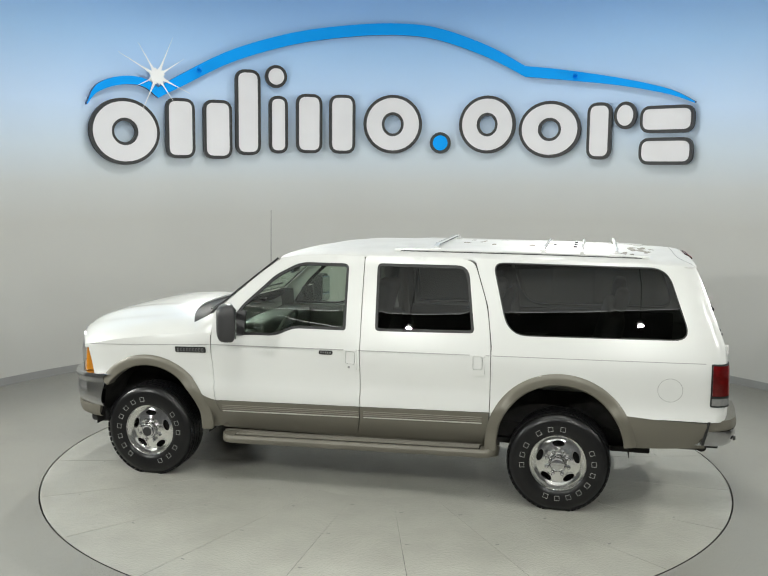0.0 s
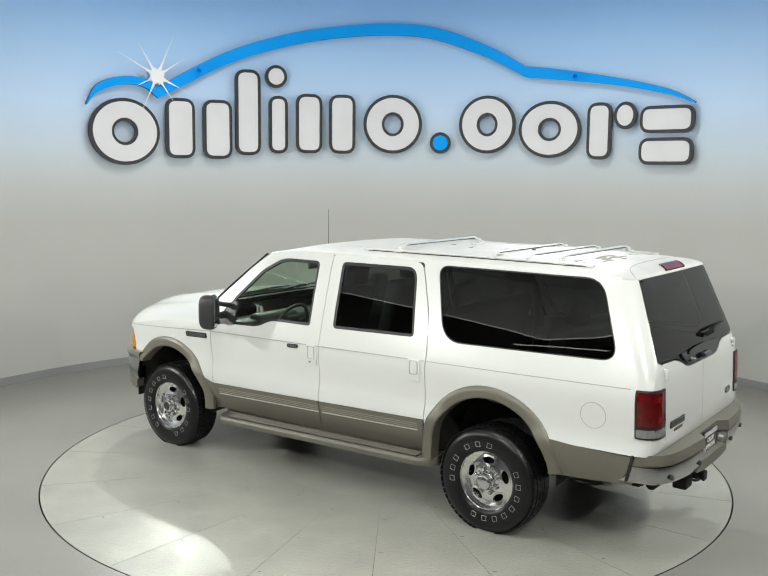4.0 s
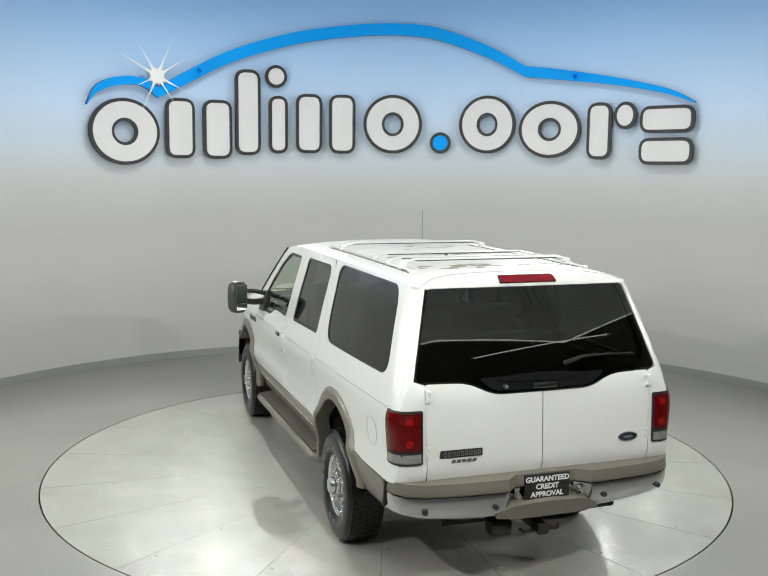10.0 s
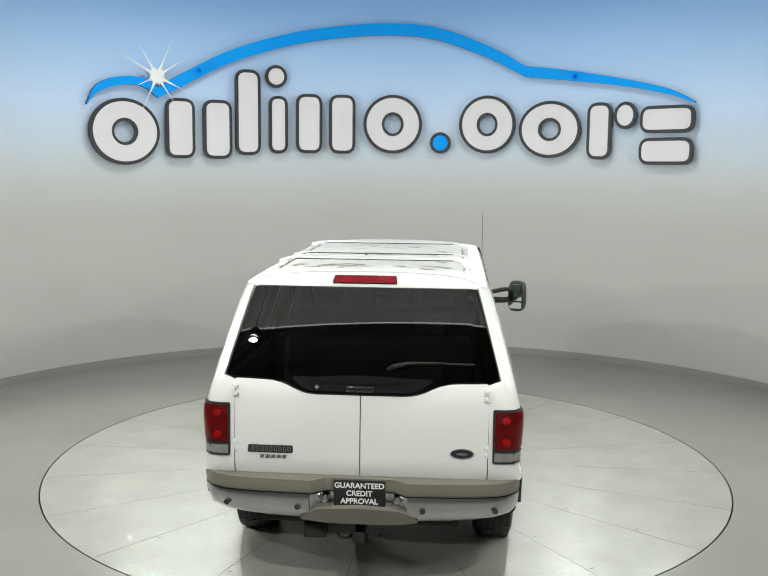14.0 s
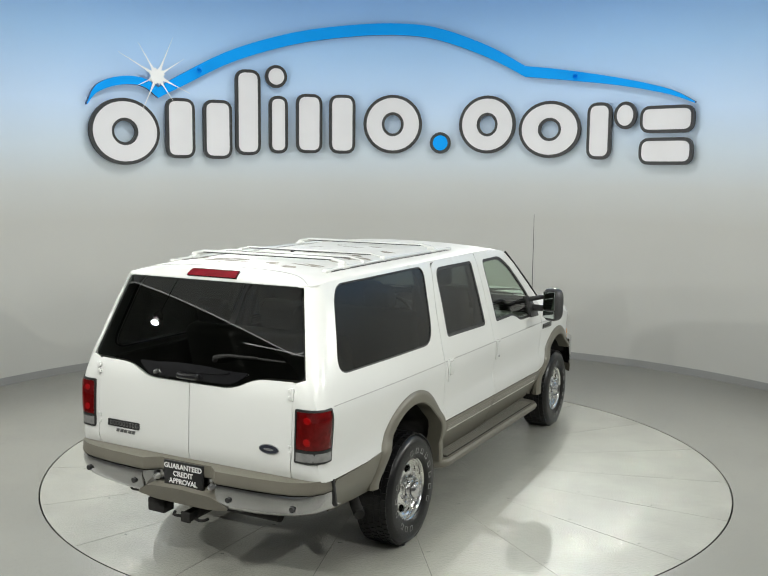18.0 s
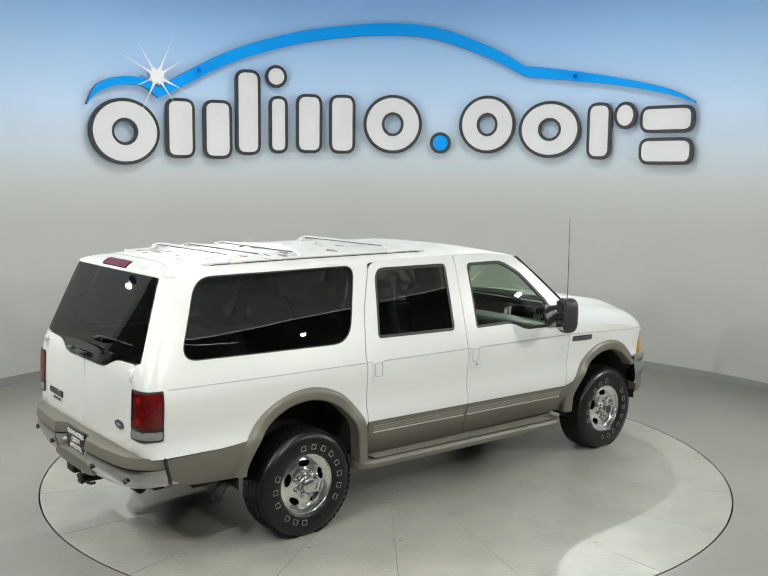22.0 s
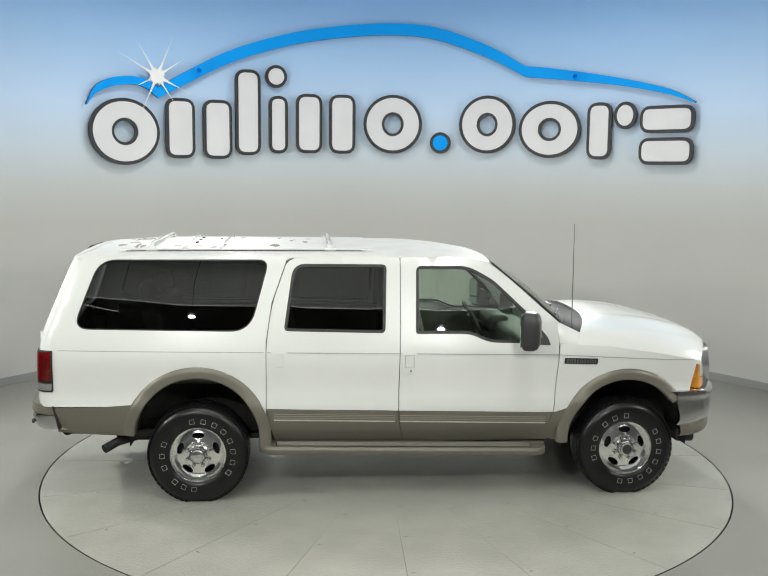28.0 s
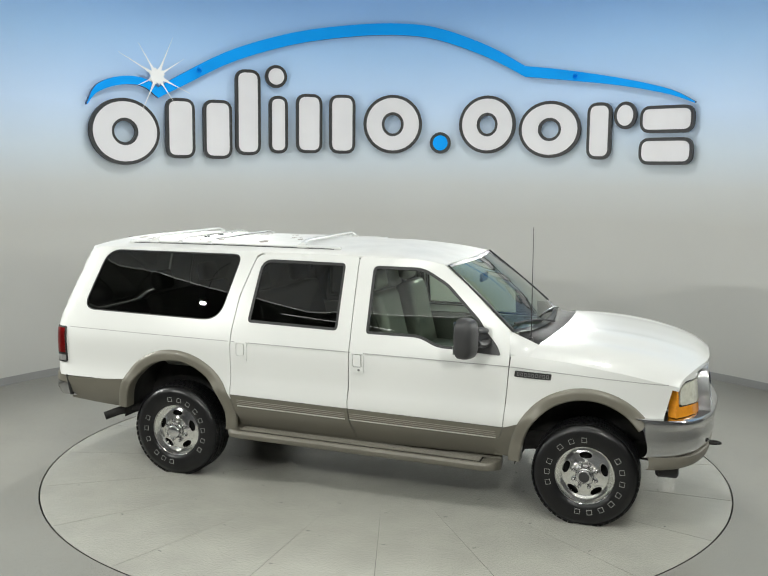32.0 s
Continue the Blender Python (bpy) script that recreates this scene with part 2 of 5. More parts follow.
def dense(poly, step):
    out = []
    for a, b in zip(poly, poly[1:] + poly[:1]):
        n = max(1, int(math.hypot(b[0] - a[0], b[1] - a[1]) / step))
        out += [(a[0] + (b[0] - a[0]) * k / n, a[1] + (b[1] - a[1]) * k / n) for k in range(n)]
    return out


def skinned(outer, fn, holes=(), depth=0.025, off=0.0, step=0.07, edge=0.05):
    """A sheet over the polygon (with holes), laid on the surface fn(u, v), with an edge turned inwards by depth."""
    loops = [dense(list(outer), edge)] + [dense(list(h), edge) for h in holes]
    pts, edges = [], []
    for lp in loops:
        k = len(pts)
        pts += [Vector(p) for p in lp]
        edges += [(k + i, k + (i + 1) % len(lp)) for i in range(len(lp))]
    border = np.array([(p.x, p.y) for p in pts])
    us, vs = border[:, 0], border[:, 1]
    nu, nv = max(1, int((us.max() - us.min()) / step)), max(1, int((vs.max() - vs.min()) / step))
    for i in range(1, nu):
        for j in range(1, nv):
            q = (us.min() + (us.max() - us.min()) * i / nu, vs.min() + (vs.max() - vs.min()) * j / nv)
            if inside(q, loops[0]) and not any(inside(q, h) for h in loops[1:]):
                if np.min(np.hypot(us - q[0], vs - q[1])) > step * 0.4:
                    pts.append(Vector(q))
    v2, _, faces, *_ = delaunay_2d_cdt(pts, edges, [], 0, 1e-6)

    def place(u, v):
        p = Vector(fn(u, v))
        a = Vector(fn(u + 0.004, v)) - Vector(fn(u - 0.004, v))
        b = Vector(fn(u, v + 0.004)) - Vector(fn(u, v - 0.004))
        return p, b.cross(a).normalized()

    bm = bmesh.new()
    made, nrm = [], []
    for q in v2:
        p, n = place(q.x, q.y)
        if fn.out(p).dot(n) < 0:
            n = -n
        made.append(bm.verts.new(p + n * off))
        nrm.append(n)
    for f in faces:
        c = (sum(v2[i].x for i in f) / len(f), sum(v2[i].y for i in f) / len(f))
        if inside(c, loops[0]) and not any(inside(c, h) for h in loops[1:]):
            bm.faces.new([made[i] for i in f])
    bm.verts.index_update()
    index = {v: i for i, v in enumerate(made)}
    rim = [e for e in bm.edges if len(e.link_faces) == 1]
    if depth:
        low = {}
        for e in rim:
            for v in e.verts:
                if v not in low:
                    low[v] = bm.verts.new(v.co - nrm[index[v]] * depth)
        for e in rim:
            a, b = e.verts
            bm.faces.new((a, b, low[b], low[a]))
            e.smooth = False
    for v in [v for v in bm.verts if not v.link_faces]:
        bm.verts.remove(v)
    return bm


def smooth_table(xs, ys, sigma):
    """A curve through the given pairs, rounded over sigma."""
    g = np.linspace(xs[0] - 0.3, xs[-1] + 0.3, 1400)
    y = np.interp(g, xs, ys)
    h = g[1] - g[0]
    k = np.exp(-0.5 * (np.arange(-60, 61) * h / sigma) ** 2)
    y2 = np.convolve(np.pad(y, 60, mode="edge"), k / k.sum(), mode="valid")
    return lambda x: float(np.interp(x, g, y2))


# ---------------------------------------------------------------- room
def wall_arc(r, z, a):
    return (WALL_C[0] + r * sin(a), WALL_C[1] + r * cos(a), z)


def ring_wall(name, r0, r1, z0, z1, a0, a1, material, seg=96):
    bm = bmesh.new()
    rows = []
    for i in range(seg + 1):
        a = a0 + (a1 - a0) * i / seg
        rows.append([bm.verts.new(wall_arc(r, z, a)) for r, z in ((r0, z0), (r1, z0), (r1, z1), (r0, z1))])
    for p, q in zip(rows, rows[1:]):
        for k in range(4):
            bm.faces.new((p[k], q[k], q[(k + 1) % 4], p[(k + 1) % 4]))
    bm.faces.new(rows[0])
    bm.faces.new(rows[-1])
    return part(name, bm, material)


def build_room():
    a = radians(90)
    tagged(ring_wall("wall_curved", ROOM_R, ROOM_R + 0.15, 0.0, CEIL, -a, a, WALL, 140),
           "smooth curved studio wall, grey below and sky blue above", "wall", kind="structure")
    tagged(ring_wall("baseboard", ROOM_R - 0.012, ROOM_R, 0.0, 0.096, -a, a, BASE, 140),
           "plain grey baseboard along the curved wall", "baseboard", kind="structure")
    tagged(ring_wall("trim_baseboard", ROOM_R - 0.02, ROOM_R - 0.0125, 0.0, 0.018, -a, a, BASE, 140),
           "thin grey strip at the foot of the baseboard", "trim", kind="structure")
    X, Y0, Y1 = 8.3, -9.4, 6.2
    bm = bmesh.new()
    n = 160
    inner = [bm.verts.new((3.005 * cos(2 * pi * i / n), 3.005 * sin(2 * pi * i / n), 0)) for i in range(n)]
    drop = [bm.verts.new((3.005 * cos(2 * pi * i / n), 3.005 * sin(2 * pi * i / n), -0.06)) for i in range(n)]
    outer = []
    for i in range(n):
        c, s = cos(2 * pi * i / n), sin(2 * pi * i / n)
        k = min(X / max(abs(c), 1e-6), (Y1 if s > 0 else -Y0) / max(abs(s), 1e-6))
        outer.append(bm.verts.new((c * k, s * k, 0)))
    for i in range(n):
        j = (i + 1) % n
        bm.faces.new((inner[i], outer[i], outer[j], inner[j]))
        bm.faces.new((drop[i], inner[i], inner[j], drop[j]))
    tagged(part("floor", bm, FLOOR, smooth=False), "pale grey glossy epoxy floor with a round pit for the turntable", "floor", kind="structure")
    tagged(part("floor_pit", boxes((-3.2, 3.2, -3.2, 3.2, -0.1, -0.06)), GAP), "dark bottom of the turntable pit", "floor", kind="structure")
    # unseen outer walls close the room; their grey lifts dark reflections in the glass
    for nm, b in (("wall_front", (-X, X, Y0 - 0.15, Y0, 0, CEIL)), ("wall_back", (-X, X, Y1, Y1 + 0.15, 0, CEIL)),
                  ("wall_west", (-X - 0.15, -X, Y0, Y1, 0, CEIL)), ("wall_east", (X, X + 0.15, Y0, Y1, 0, CEIL))):
        tagged(part(nm, boxes(b), OUTER_GREY), "unseen grey outer wall, added to close the room and tone reflections", "wall", kind="structure")
    tagged(part("ceiling", boxes((-X, X, Y0, Y1, CEIL, CEIL + 0.1)), CEILING), "plain grey studio ceiling", "ceiling", kind="structure")
    # bulkhead over the front opening, with a light strip along its lower edge
    line = [(-5.53, -0.32), (-6.40, -0.85), (-4.35, -4.9), (-1.8, -5.45), (1.8, -5.45), (4.35, -4.9), (6.40, -0.85), (5.65, -0.32)]
    for k, (p, q) in enumerate(zip(line, line[1:])):
        p, q = Vector((*p, 0)), Vector((*q, 0))
        n = Vector((q.y - p.y, p.x - q.x, 0)).normalized()
        bm = bmesh.new()
        vs = [bm.verts.new(v + Vector((0, 0, z))) for z in (3.5, CEIL) for v in (p, q, q + n * 0.05, p + n * 0.05)]
        for f in ((0, 1, 2, 3), (7, 6, 5, 4), (0, 4, 5, 1), (1, 5, 6, 2), (2, 6, 7, 3), (3, 7, 4, 0)):
            bm.faces.new([vs[i] for i in f])
        tagged(part("wall_bulkhead_%d" % (k + 1), bm, BULKHEAD, smooth=False), "grey bulkhead wall over the front opening", "wall", kind="structure")
        bm = bmesh.new()
        vs = [bm.verts.new(v + Vector((0, 0, z))) for z in (3.490, 3.498) for v in (p - n * 0.002, q - n * 0.002, q + n * 0.010, p + n * 0.010)]
        for f in ((0, 1, 2, 3), (7, 6, 5, 4), (0, 4, 5, 1), (1, 5, 6, 2), (2, 6, 7, 3), (3, 7, 4, 0)):
            bm.faces.new([vs[i] for i in f])
        tagged(part("trim_bulkhead_%d" % (k + 1), bm, TRIMWHITE, smooth=False), "slim white light strip under the bulkhead", "trim", kind="structure")


def lamp_at(x, y, z, power, size, aim):
    """A flat round lamp with housing and hanger; aimed ones are small, wide and black, the others added fill."""
    body = LAMPDARK if aim else LAMPBODY
    ob = holder("spot_or_fill_lamp")
    ob.location = (x, y, z)
    part("housing", lathe([(0.001, 0.09), (0.05, 0.09), (0.07, 0.05), (size / 2 + 0.02, 0.03), (size / 2 + 0.02, 0.005), (0.001, 0.005)], 32, "z"), body, ob)
    part("hanger", tube([(0, 0, 0.085), (0, 0, CEIL - z)], 0.005, 8), body, ob)
    tagged(ob, "small black studio spot lamp, switched on" if aim else "added round white fill lamp, out of view, switched on", "lamp", "studio lamps")
    d = bpy.data.lights.new("spot_or_fill_light", "AREA")
    d.shape, d.size, d.size_y, d.energy = "ELLIPSE", size * (1.5 if aim else 1), size * (0.75 if aim else 1), power
    d.color = (0.985, 1.0, 0.95)
    lo = new("spot_or_fill_light", d)
    lo.matrix_world = look((x, y, z - 0.004 - (0.5 * size if aim else 0)), aim or (x, y, 0))


def build_lamps():
    for l in LAMPS_FRONT:
        lamp_at(*l, 0.05, (0, 0, 0.9))
    # hood and arm are added, blue to blend into the sign
    for w, z, power in LAMPS_GLARE:
        p = on_wall(w, z, 0.30)
        way = (Vector((0.5 * p.x, -2.2, 0.0)) - p).normalized()
        flat = Vector((way.x, way.y, 0)).normalized()
        ob = holder("inferred_spot")
        ob.location = p
        q = way.to_track_quat("-Z", "Y").to_matrix().to_4x4()
        bm = lathe([(0.001, 0.08), (0.022, 0.08), (0.034, 0.065), (0.034, 0.0), (0.031, 0.0), (0.031, 0.05), (0.001, 0.05)], 24, "z")
        bmesh.ops.transform(bm, matrix=q, verts=bm.verts[:])
        part("housing", bm, SIGNBLUE, ob)
        part("arm", tube([-way * 0.07, -flat * 0.145 + Vector((0, 0, 0.02))], 0.010, 8), SIGNBLUE, ob)
        tagged(ob, "small spot lamp inferred from floor glare, in an added blue hood", "lamp", "sign spots")
        d = bpy.data.lights.new("spot_light", "AREA")
        d.shape, d.size, d.energy, d.spread = "DISK", 0.058, power, radians(85)
        d.color = (0.985, 1.0, 0.95)
        lo = new("spot_light", d)
        lo.matrix_world = Matrix.Translation(p + way * 0.004) @ q
    # slim light tubes across the front corners: right inferred from reflections, left an added copy
    for sg in (1, -1):
        ob = holder("tube_light")
        ob.location = (sg * 3.43, -4.53, 3.1)
        a, b = Vector((sg * -0.68, -0.43, 0)), Vector((sg * 0.68, 0.43, 0))
        part("tube", tube([a, b], 0.006, 10), TRIMWHITE, ob, "glowing white light tube")
        for k in (a, b):
            part("end_cap", tube([k * 0.98, k * 1.02], 0.010, 10), LAMPBODY, ob)
            part("wire", tube([k * 0.95, k * 0.95 + Vector((0, 0, CEIL - 3.1))], 0.0012, 6), BLACK, ob)
        tagged(ob, "slim glowing white light tube hung on two wires", "lamp", "tube lights")
    for l in LAMPS_FILL:
        lamp_at(*l, 0.5, None)


# ---------------------------------------------------------------- wall sign, in place of an overlaid logo graphic
SIGN_K = 0.982


def on_wall(s, z, out=0.0):
    r = ROOM_R - out
    a = (s * SIGN_K - WALL_C[0]) / 5.51
    return Vector((*wall_arc(r, 0, a)[:2], 2.63 + (z - 2.63) * SIGN_K))


def wall_fn(out):
    def fn(u, v):
        return on_wall(u, v, out)
    fn.out = lambda p: Vector((WALL_C[0] - p.x, WALL_C[1] - p.y, 0))
    return fn


def ellipse(cx, cy, rx, ry, n=36, a0=0.0):
    return [(cx + rx * cos(a0 + 2 * pi * i / n), cy + ry * sin(a0 + 2 * pi * i / n)) for i in range(n)]


def sign_piece(poly, holes, face, name="sign_piece"):
    ob = part("sign_piece", skinned(inset(poly, -0.045), wall_fn(0.13), [inset(h, 0.040) for h in holes], depth=0.045, step=0.2, edge=0.08), SIGNBLACK)
    part("face", skinned(poly, wall_fn(0.140), holes, depth=0.0105, step=0.2, edge=0.08), face, ob)
    return ob


def build_sign():
    W = SIGNWHITE
    # s0, z0, s1, z1, form
    forms = [(-4.37, 2.69, -3.38, 3.56, "ring"), (-3.28, 2.79, -2.87, 3.60, "bar"), (-2.74, 2.79, -2.33, 3.60, "bar"), (-2.27, 2.85, -1.91, 4.04, "bar"),
             (-1.78, 2.88, -1.51, 3.69, "bar"), (-1.83, 3.81, -1.52, 4.12, "disc"), (-1.38, 2.89, -1.00, 3.73, "bar"), (-0.89, 2.89, -0.51, 3.73, "bar"),
             (-0.38, 2.90, 0.48, 3.74, "ring"), (1.04, 2.91, 1.86, 3.73, "ring"), (1.92, 2.85, 2.81, 3.64, "ring"),
             (2.91, 2.83, 3.25, 3.60, "bar"), (3.29, 3.24, 3.60, 3.60, "disc"), (3.66, 3.18, 4.41, 3.53, "bar"), (3.66, 2.76, 4.41, 3.11, "bar")]
    for s0, z0, s1, z1, form in forms:
        cx, cy, rx, ry = (s0 + s1) / 2, (z0 + z1) / 2, (s1 - s0) / 2 - 0.04, (z1 - z0) / 2 - 0.04
        if form == "bar":
            ob = sign_piece(rounded([(cx - rx, cy - ry), (cx + rx, cy - ry), (cx + rx, cy + ry), (cx - rx, cy + ry)], 0.1), [], W)
            tagged(ob, "rounded white sign plate with black edge on the wall", "sign", "pieces of the wall sign")
        elif form == "disc":
            tagged(sign_piece(ellipse(cx, cy, rx, ry), [], W), "small round white sign disc with black edge on the wall", "sign", "pieces of the wall sign")
        else:
            tagged(sign_piece(ellipse(cx, cy, rx, ry), [ellipse(cx, cy, rx * 0.42, ry * 0.46, 24)], W), "white ring of the wall sign with black edge", "sign", "pieces of the wall sign")
    tagged(sign_piece(ellipse(0.76, 3.055, 0.11, 0.11), [], SIGNBLUE), "small round blue sign disc with black edge on the wall", "sign", "pieces of the wall sign")
    line = [(-4.40, 3.46, .01), (-4.26, 3.66, .05), (-3.96, 3.78, .055), (-3.62, 3.79, .055), (-3.39, 3.66, .07), (-2.99, 3.88, .085), (-2.29, 4.23, .086),
            (-1.40, 4.51, .084), (-0.55, 4.645, .082), (0.16, 4.675, .082), (0.74, 4.60, .084), (1.45, 4.345, .083), (1.99, 4.06, .075), (2.52, 4.00, .07),
            (3.36, 3.87, .05), (4.05, 3.71, .035), (4.41, 3.56, .01)]
    fine = []
    for lo, hi in ((0, 4), (4, 12), (12, 16)):
        seg = line[lo:hi + 1]
        for i in range(len(seg) - 1):
            a, b, c, d = seg[max(0, i - 1)], seg[i], seg[i + 1], seg[min(len(seg) - 1, i + 2)]
            for k in range(5):
                t = k / 5
                fine.append(tuple(0.5 * (2 * b[j] + (c[j] - a[j]) * t + (2 * a[j] - 5 * b[j] + 4 * c[j] - d[j]) * t * t + (3 * b[j] - a[j] - 3 * c[j] + d[j]) * t ** 3) for j in range(3)))
    line = fine + [line[-1]]
    up = [(s, z + w) for s, z, w in line]
    dn = [(s, z - w) for s, z, w in reversed(line)]
    ob = part("sign_swoosh", skinned(up + dn, wall_fn(0.13), depth=0.045, step=0.12, edge=0.2), SIGNEDGE)
    part("face", skinned(up + dn, wall_fn(0.145), depth=0.014, step=0.12, edge=0.2), SIGNBLUE, ob)
    tagged(ob, "long bright blue curved band of the wall sign", "sign", "pieces of the wall sign")
    # white star with eight thin rays over the notch of the band
    cs, cz = -3.41, 3.875
    core = [(cs + r * cos(k * pi / 12), cz + r * sin(k * pi / 12)) for k, r in ((k, 0.115 if k % 2 else 0.085) for k in range(24))]
    ob = part("sign_star", skinned(core, wall_fn(0.172), depth=0.025, step=0.1, edge=0.05), SIGNSTAR)
    for deg, far in ((66, 0.57), (153, 0.62), (122, 0.50), (33, 0.47), (-24, 0.53), (-116, 0.55), (-154, 0.38), (-55, 0.43)):
        c, k = cos(radians(deg)), sin(radians(deg))
        ray = [(cs + 0.07 * c - 0.024 * k, cz + 0.07 * k + 0.024 * c), (cs + 0.07 * c + 0.024 * k, cz + 0.07 * k - 0.024 * c),
               (cs + 0.4 * far * c + 0.008 * k, cz + 0.4 * far * k - 0.008 * c), (cs + far * c, cz + far * k), (cs + 0.4 * far * c - 0.008 * k, cz + 0.4 * far * k + 0.008 * c)]
        part("ray", skinned(ray, wall_fn(0.168), depth=0.006, step=0.3, edge=0.3), SIGNSTAR, ob)
    tagged(ob, "white star with thin rays on the sign's blue band", "sign", "pieces of the wall sign")


# ---------------------------------------------------------------- turntable
def build_turntable():
    ob = holder("turntable")
    tagged(ob, "round flush turntable with pale grey deck wedges", "turntable")
    part("drum", lathe([(0.001, -0.058), (2.99, -0.058), (2.99, -0.003), (0.001, -0.003)], 120, "z"), JOINT, ob, "dark drum under the deck")
    part("deck_hub", lathe([(0.001, 0.0), (1.02, 0.0), (1.02, -0.002), (0.001, -0.002)], 90, "z"), DECK, ob, "plain round middle of the deck", False)
    # twenty wedges with thin joints between them
    bm = bmesh.new()
    R, n, g = 2.992, 8, 0.0028
    rim = [Vector((R * cos(a), R * sin(a), 0)) for a in [radians(18) * i / n for i in range(n + 1)]]
    d0, d1 = Vector((-sin(0), cos(0), 0)), Vector((sin(radians(18)), -cos(radians(18)), 0))
    pts = [Vector((1.02 * cos(radians(18 * k / 4)), 1.02 * sin(radians(18 * k / 4)), 0)) for k in (4, 3, 2, 1, 0)] + [p + d0 * (g if i < 1 else 0) + d1 * (g if i == n else 0) for i, p in enumerate(rim)]
    top = [bm.verts.new(p) for p in pts]
    low = [bm.verts.new(p - Vector((0, 0, 0.002))) for p in pts]
    bm.faces.new(top)
    for i in range(len(top)):
        j = (i + 1) % len(top)
        bm.faces.new((top[i], low[i], low[j], top[j]))
    me = mesh_of(bm, "deck_wedge", DECK, False)
    bolt = mesh_of(lathe([(0.001, 0.0010), (0.006, 0.0010), (0.007, 0.0)], 8, "z"), "bolt", SPECK)
    for i in range(20):
        w = part("deck_wedge", me, None, ob)
        w.matrix_basis = pose(0, 0, 0, 0, 0, 18 * i)
        for r in (1.35, 1.95, 2.55):
            for dy in (-0.05, 0.05):
                b = part("bolt", bolt, None, w)
                b.location = (r + 0.07 * ((i * 7) % 5 - 2), dy if dy > 0 else 0.035, 0.0)
    return ob


# ---------------------------------------------------------------- car surfaces (x ahead, y left, z up)
half = smooth_table([0.40, 0.50, 0.62, 0.735, 0.79, 0.865, 0.95, 1.10, 1.19, 1.23, 1.30, 1.36, 1.60, 1.87, 1.93, 1.97],
                    [0.862, 0.900, 0.966, 0.998, 1.008, 0.978, 0.979, 0.991, 0.994, 0.978, 0.962, 0.947, 0.880, 0.797, 0.768, 0.735], 0.018)
plan = smooth_table([-3.0, -2.6, -2.0, 1.5, 1.9, 2.2, 2.35, 2.45, 2.55], [0.974, 0.986, 1.0, 1.0, 0.995, 0.968, 0.93, 0.88, 0.80], 0.05)
XR = smooth_table([0.50, 0.79, 0.825, 0.87, 0.94, 1.00, 1.30, 1.39, 1.90, 1.96], [-2.945, -2.956, -2.976, -2.984, -2.974, -2.975, -2.960, -2.932, -2.737, -2.714], 0.012)
RC = 0.10
roof_edge = smooth_table([-2.80, -2.60, -2.40, 0.20, 0.40, 0.62], [1.929, 1.934, 1.942, 1.944, 1.935, 1.900], 0.05)
roof_top = smooth_table([-2.80, -2.66, -2.40, -1.50, 0.0, 0.30, 0.60, 0.75], [1.984, 1.996, 2.012, 2.022, 2.018, 1.986, 1.926, 1.90], 0.05)
hood_edge = smooth_table([1.10, 1.20, 1.60, 2.00, 2.30, 2.50], [1.275, 1.265, 1.235, 1.180, 1.120, 1.060], 0.05)
hood_top = smooth_table([1.20, 1.45, 1.70, 1.95, 2.15, 2.35, 2.50, 2.60, 2.66], [1.428, 1.430, 1.427, 1.407, 1.378, 1.334, 1.285, 1.238, 1.19], 0.04)


def tone(x):
    """Height of the line between white and tan."""
    return 0.755 - 0.0255 * (x + 1.2)


def belt(x):
    return float(np.interp(x, [-2.86, -1.2, 1.15, 2.32], [1.232, 1.209, 1.176, 1.113]))


def u_rear(y, z):
    return XR(z) + RC - RC * pi / 2 - (half(z) * plan(-2.85) - RC - y)


def side(sg):
    def fn(u, z):
        uc, S = XR(z) + RC, half(z)
        if u >= uc:
            return (u, sg * S * plan(u), z)
        S *= plan(-2.85)
        a = (uc - u) / RC
        if a <= pi / 2:
            return (uc - RC * sin(a), sg * (S - RC + RC * cos(a)), z)
        y = S - RC - (uc - u - RC * pi / 2)
        return (XR(z) - 0.008 * (1 - (y / (S - RC)) ** 2), sg * y, z)
    fn.out = lambda p: Vector((p.x - max(-2.5, min(2.0, p.x)), p.y, p.z - max(0.4, min(1.7, p.z))))
    return fn


def rear(y, z):
    S = half(z) * plan(-2.85)
    if abs(y) > S - RC:
        a = math.acos(min(1, (abs(y) - S + RC) / RC))
        return (XR(z) + RC - RC * sin(a), y, z)
    return (XR(z) - 0.008 * (1 - (y / (S - RC)) ** 2), y, z)


rear.out = lambda p: Vector((-1, 0, 0.2))
nose = smooth_table([-1.01, -0.97, -0.90, -0.82, -0.68, -0.5, 0, 0.5, 0.68, 0.82, 0.90, 0.97, 1.01], [2.255, 2.30, 2.355, 2.42, 2.495, 2.535, 2.56, 2.535, 2.495, 2.42, 2.355, 2.30, 2.255], 0.02)


def front(y, z):
    return (nose(y) - 0.10 * (z - 0.9), y, z)


front.out = lambda p: Vector((1, 0, 0))


def arch(cx, cz, rx, rz, a0, a1, n=22):
    """Points of a wheel arch from angle a0 to a1 (degrees, 0 ahead, 90 up)."""
    return [(cx + rx * cos(radians(a0 + (a1 - a0) * i / n)), cz + rz * sin(radians(a0 + (a1 - a0) * i / n))) for i in range(n + 1)]


FRONT_ARCH, REAR_ARCH = (1.735, 0.45), (-1.745, 0.50)

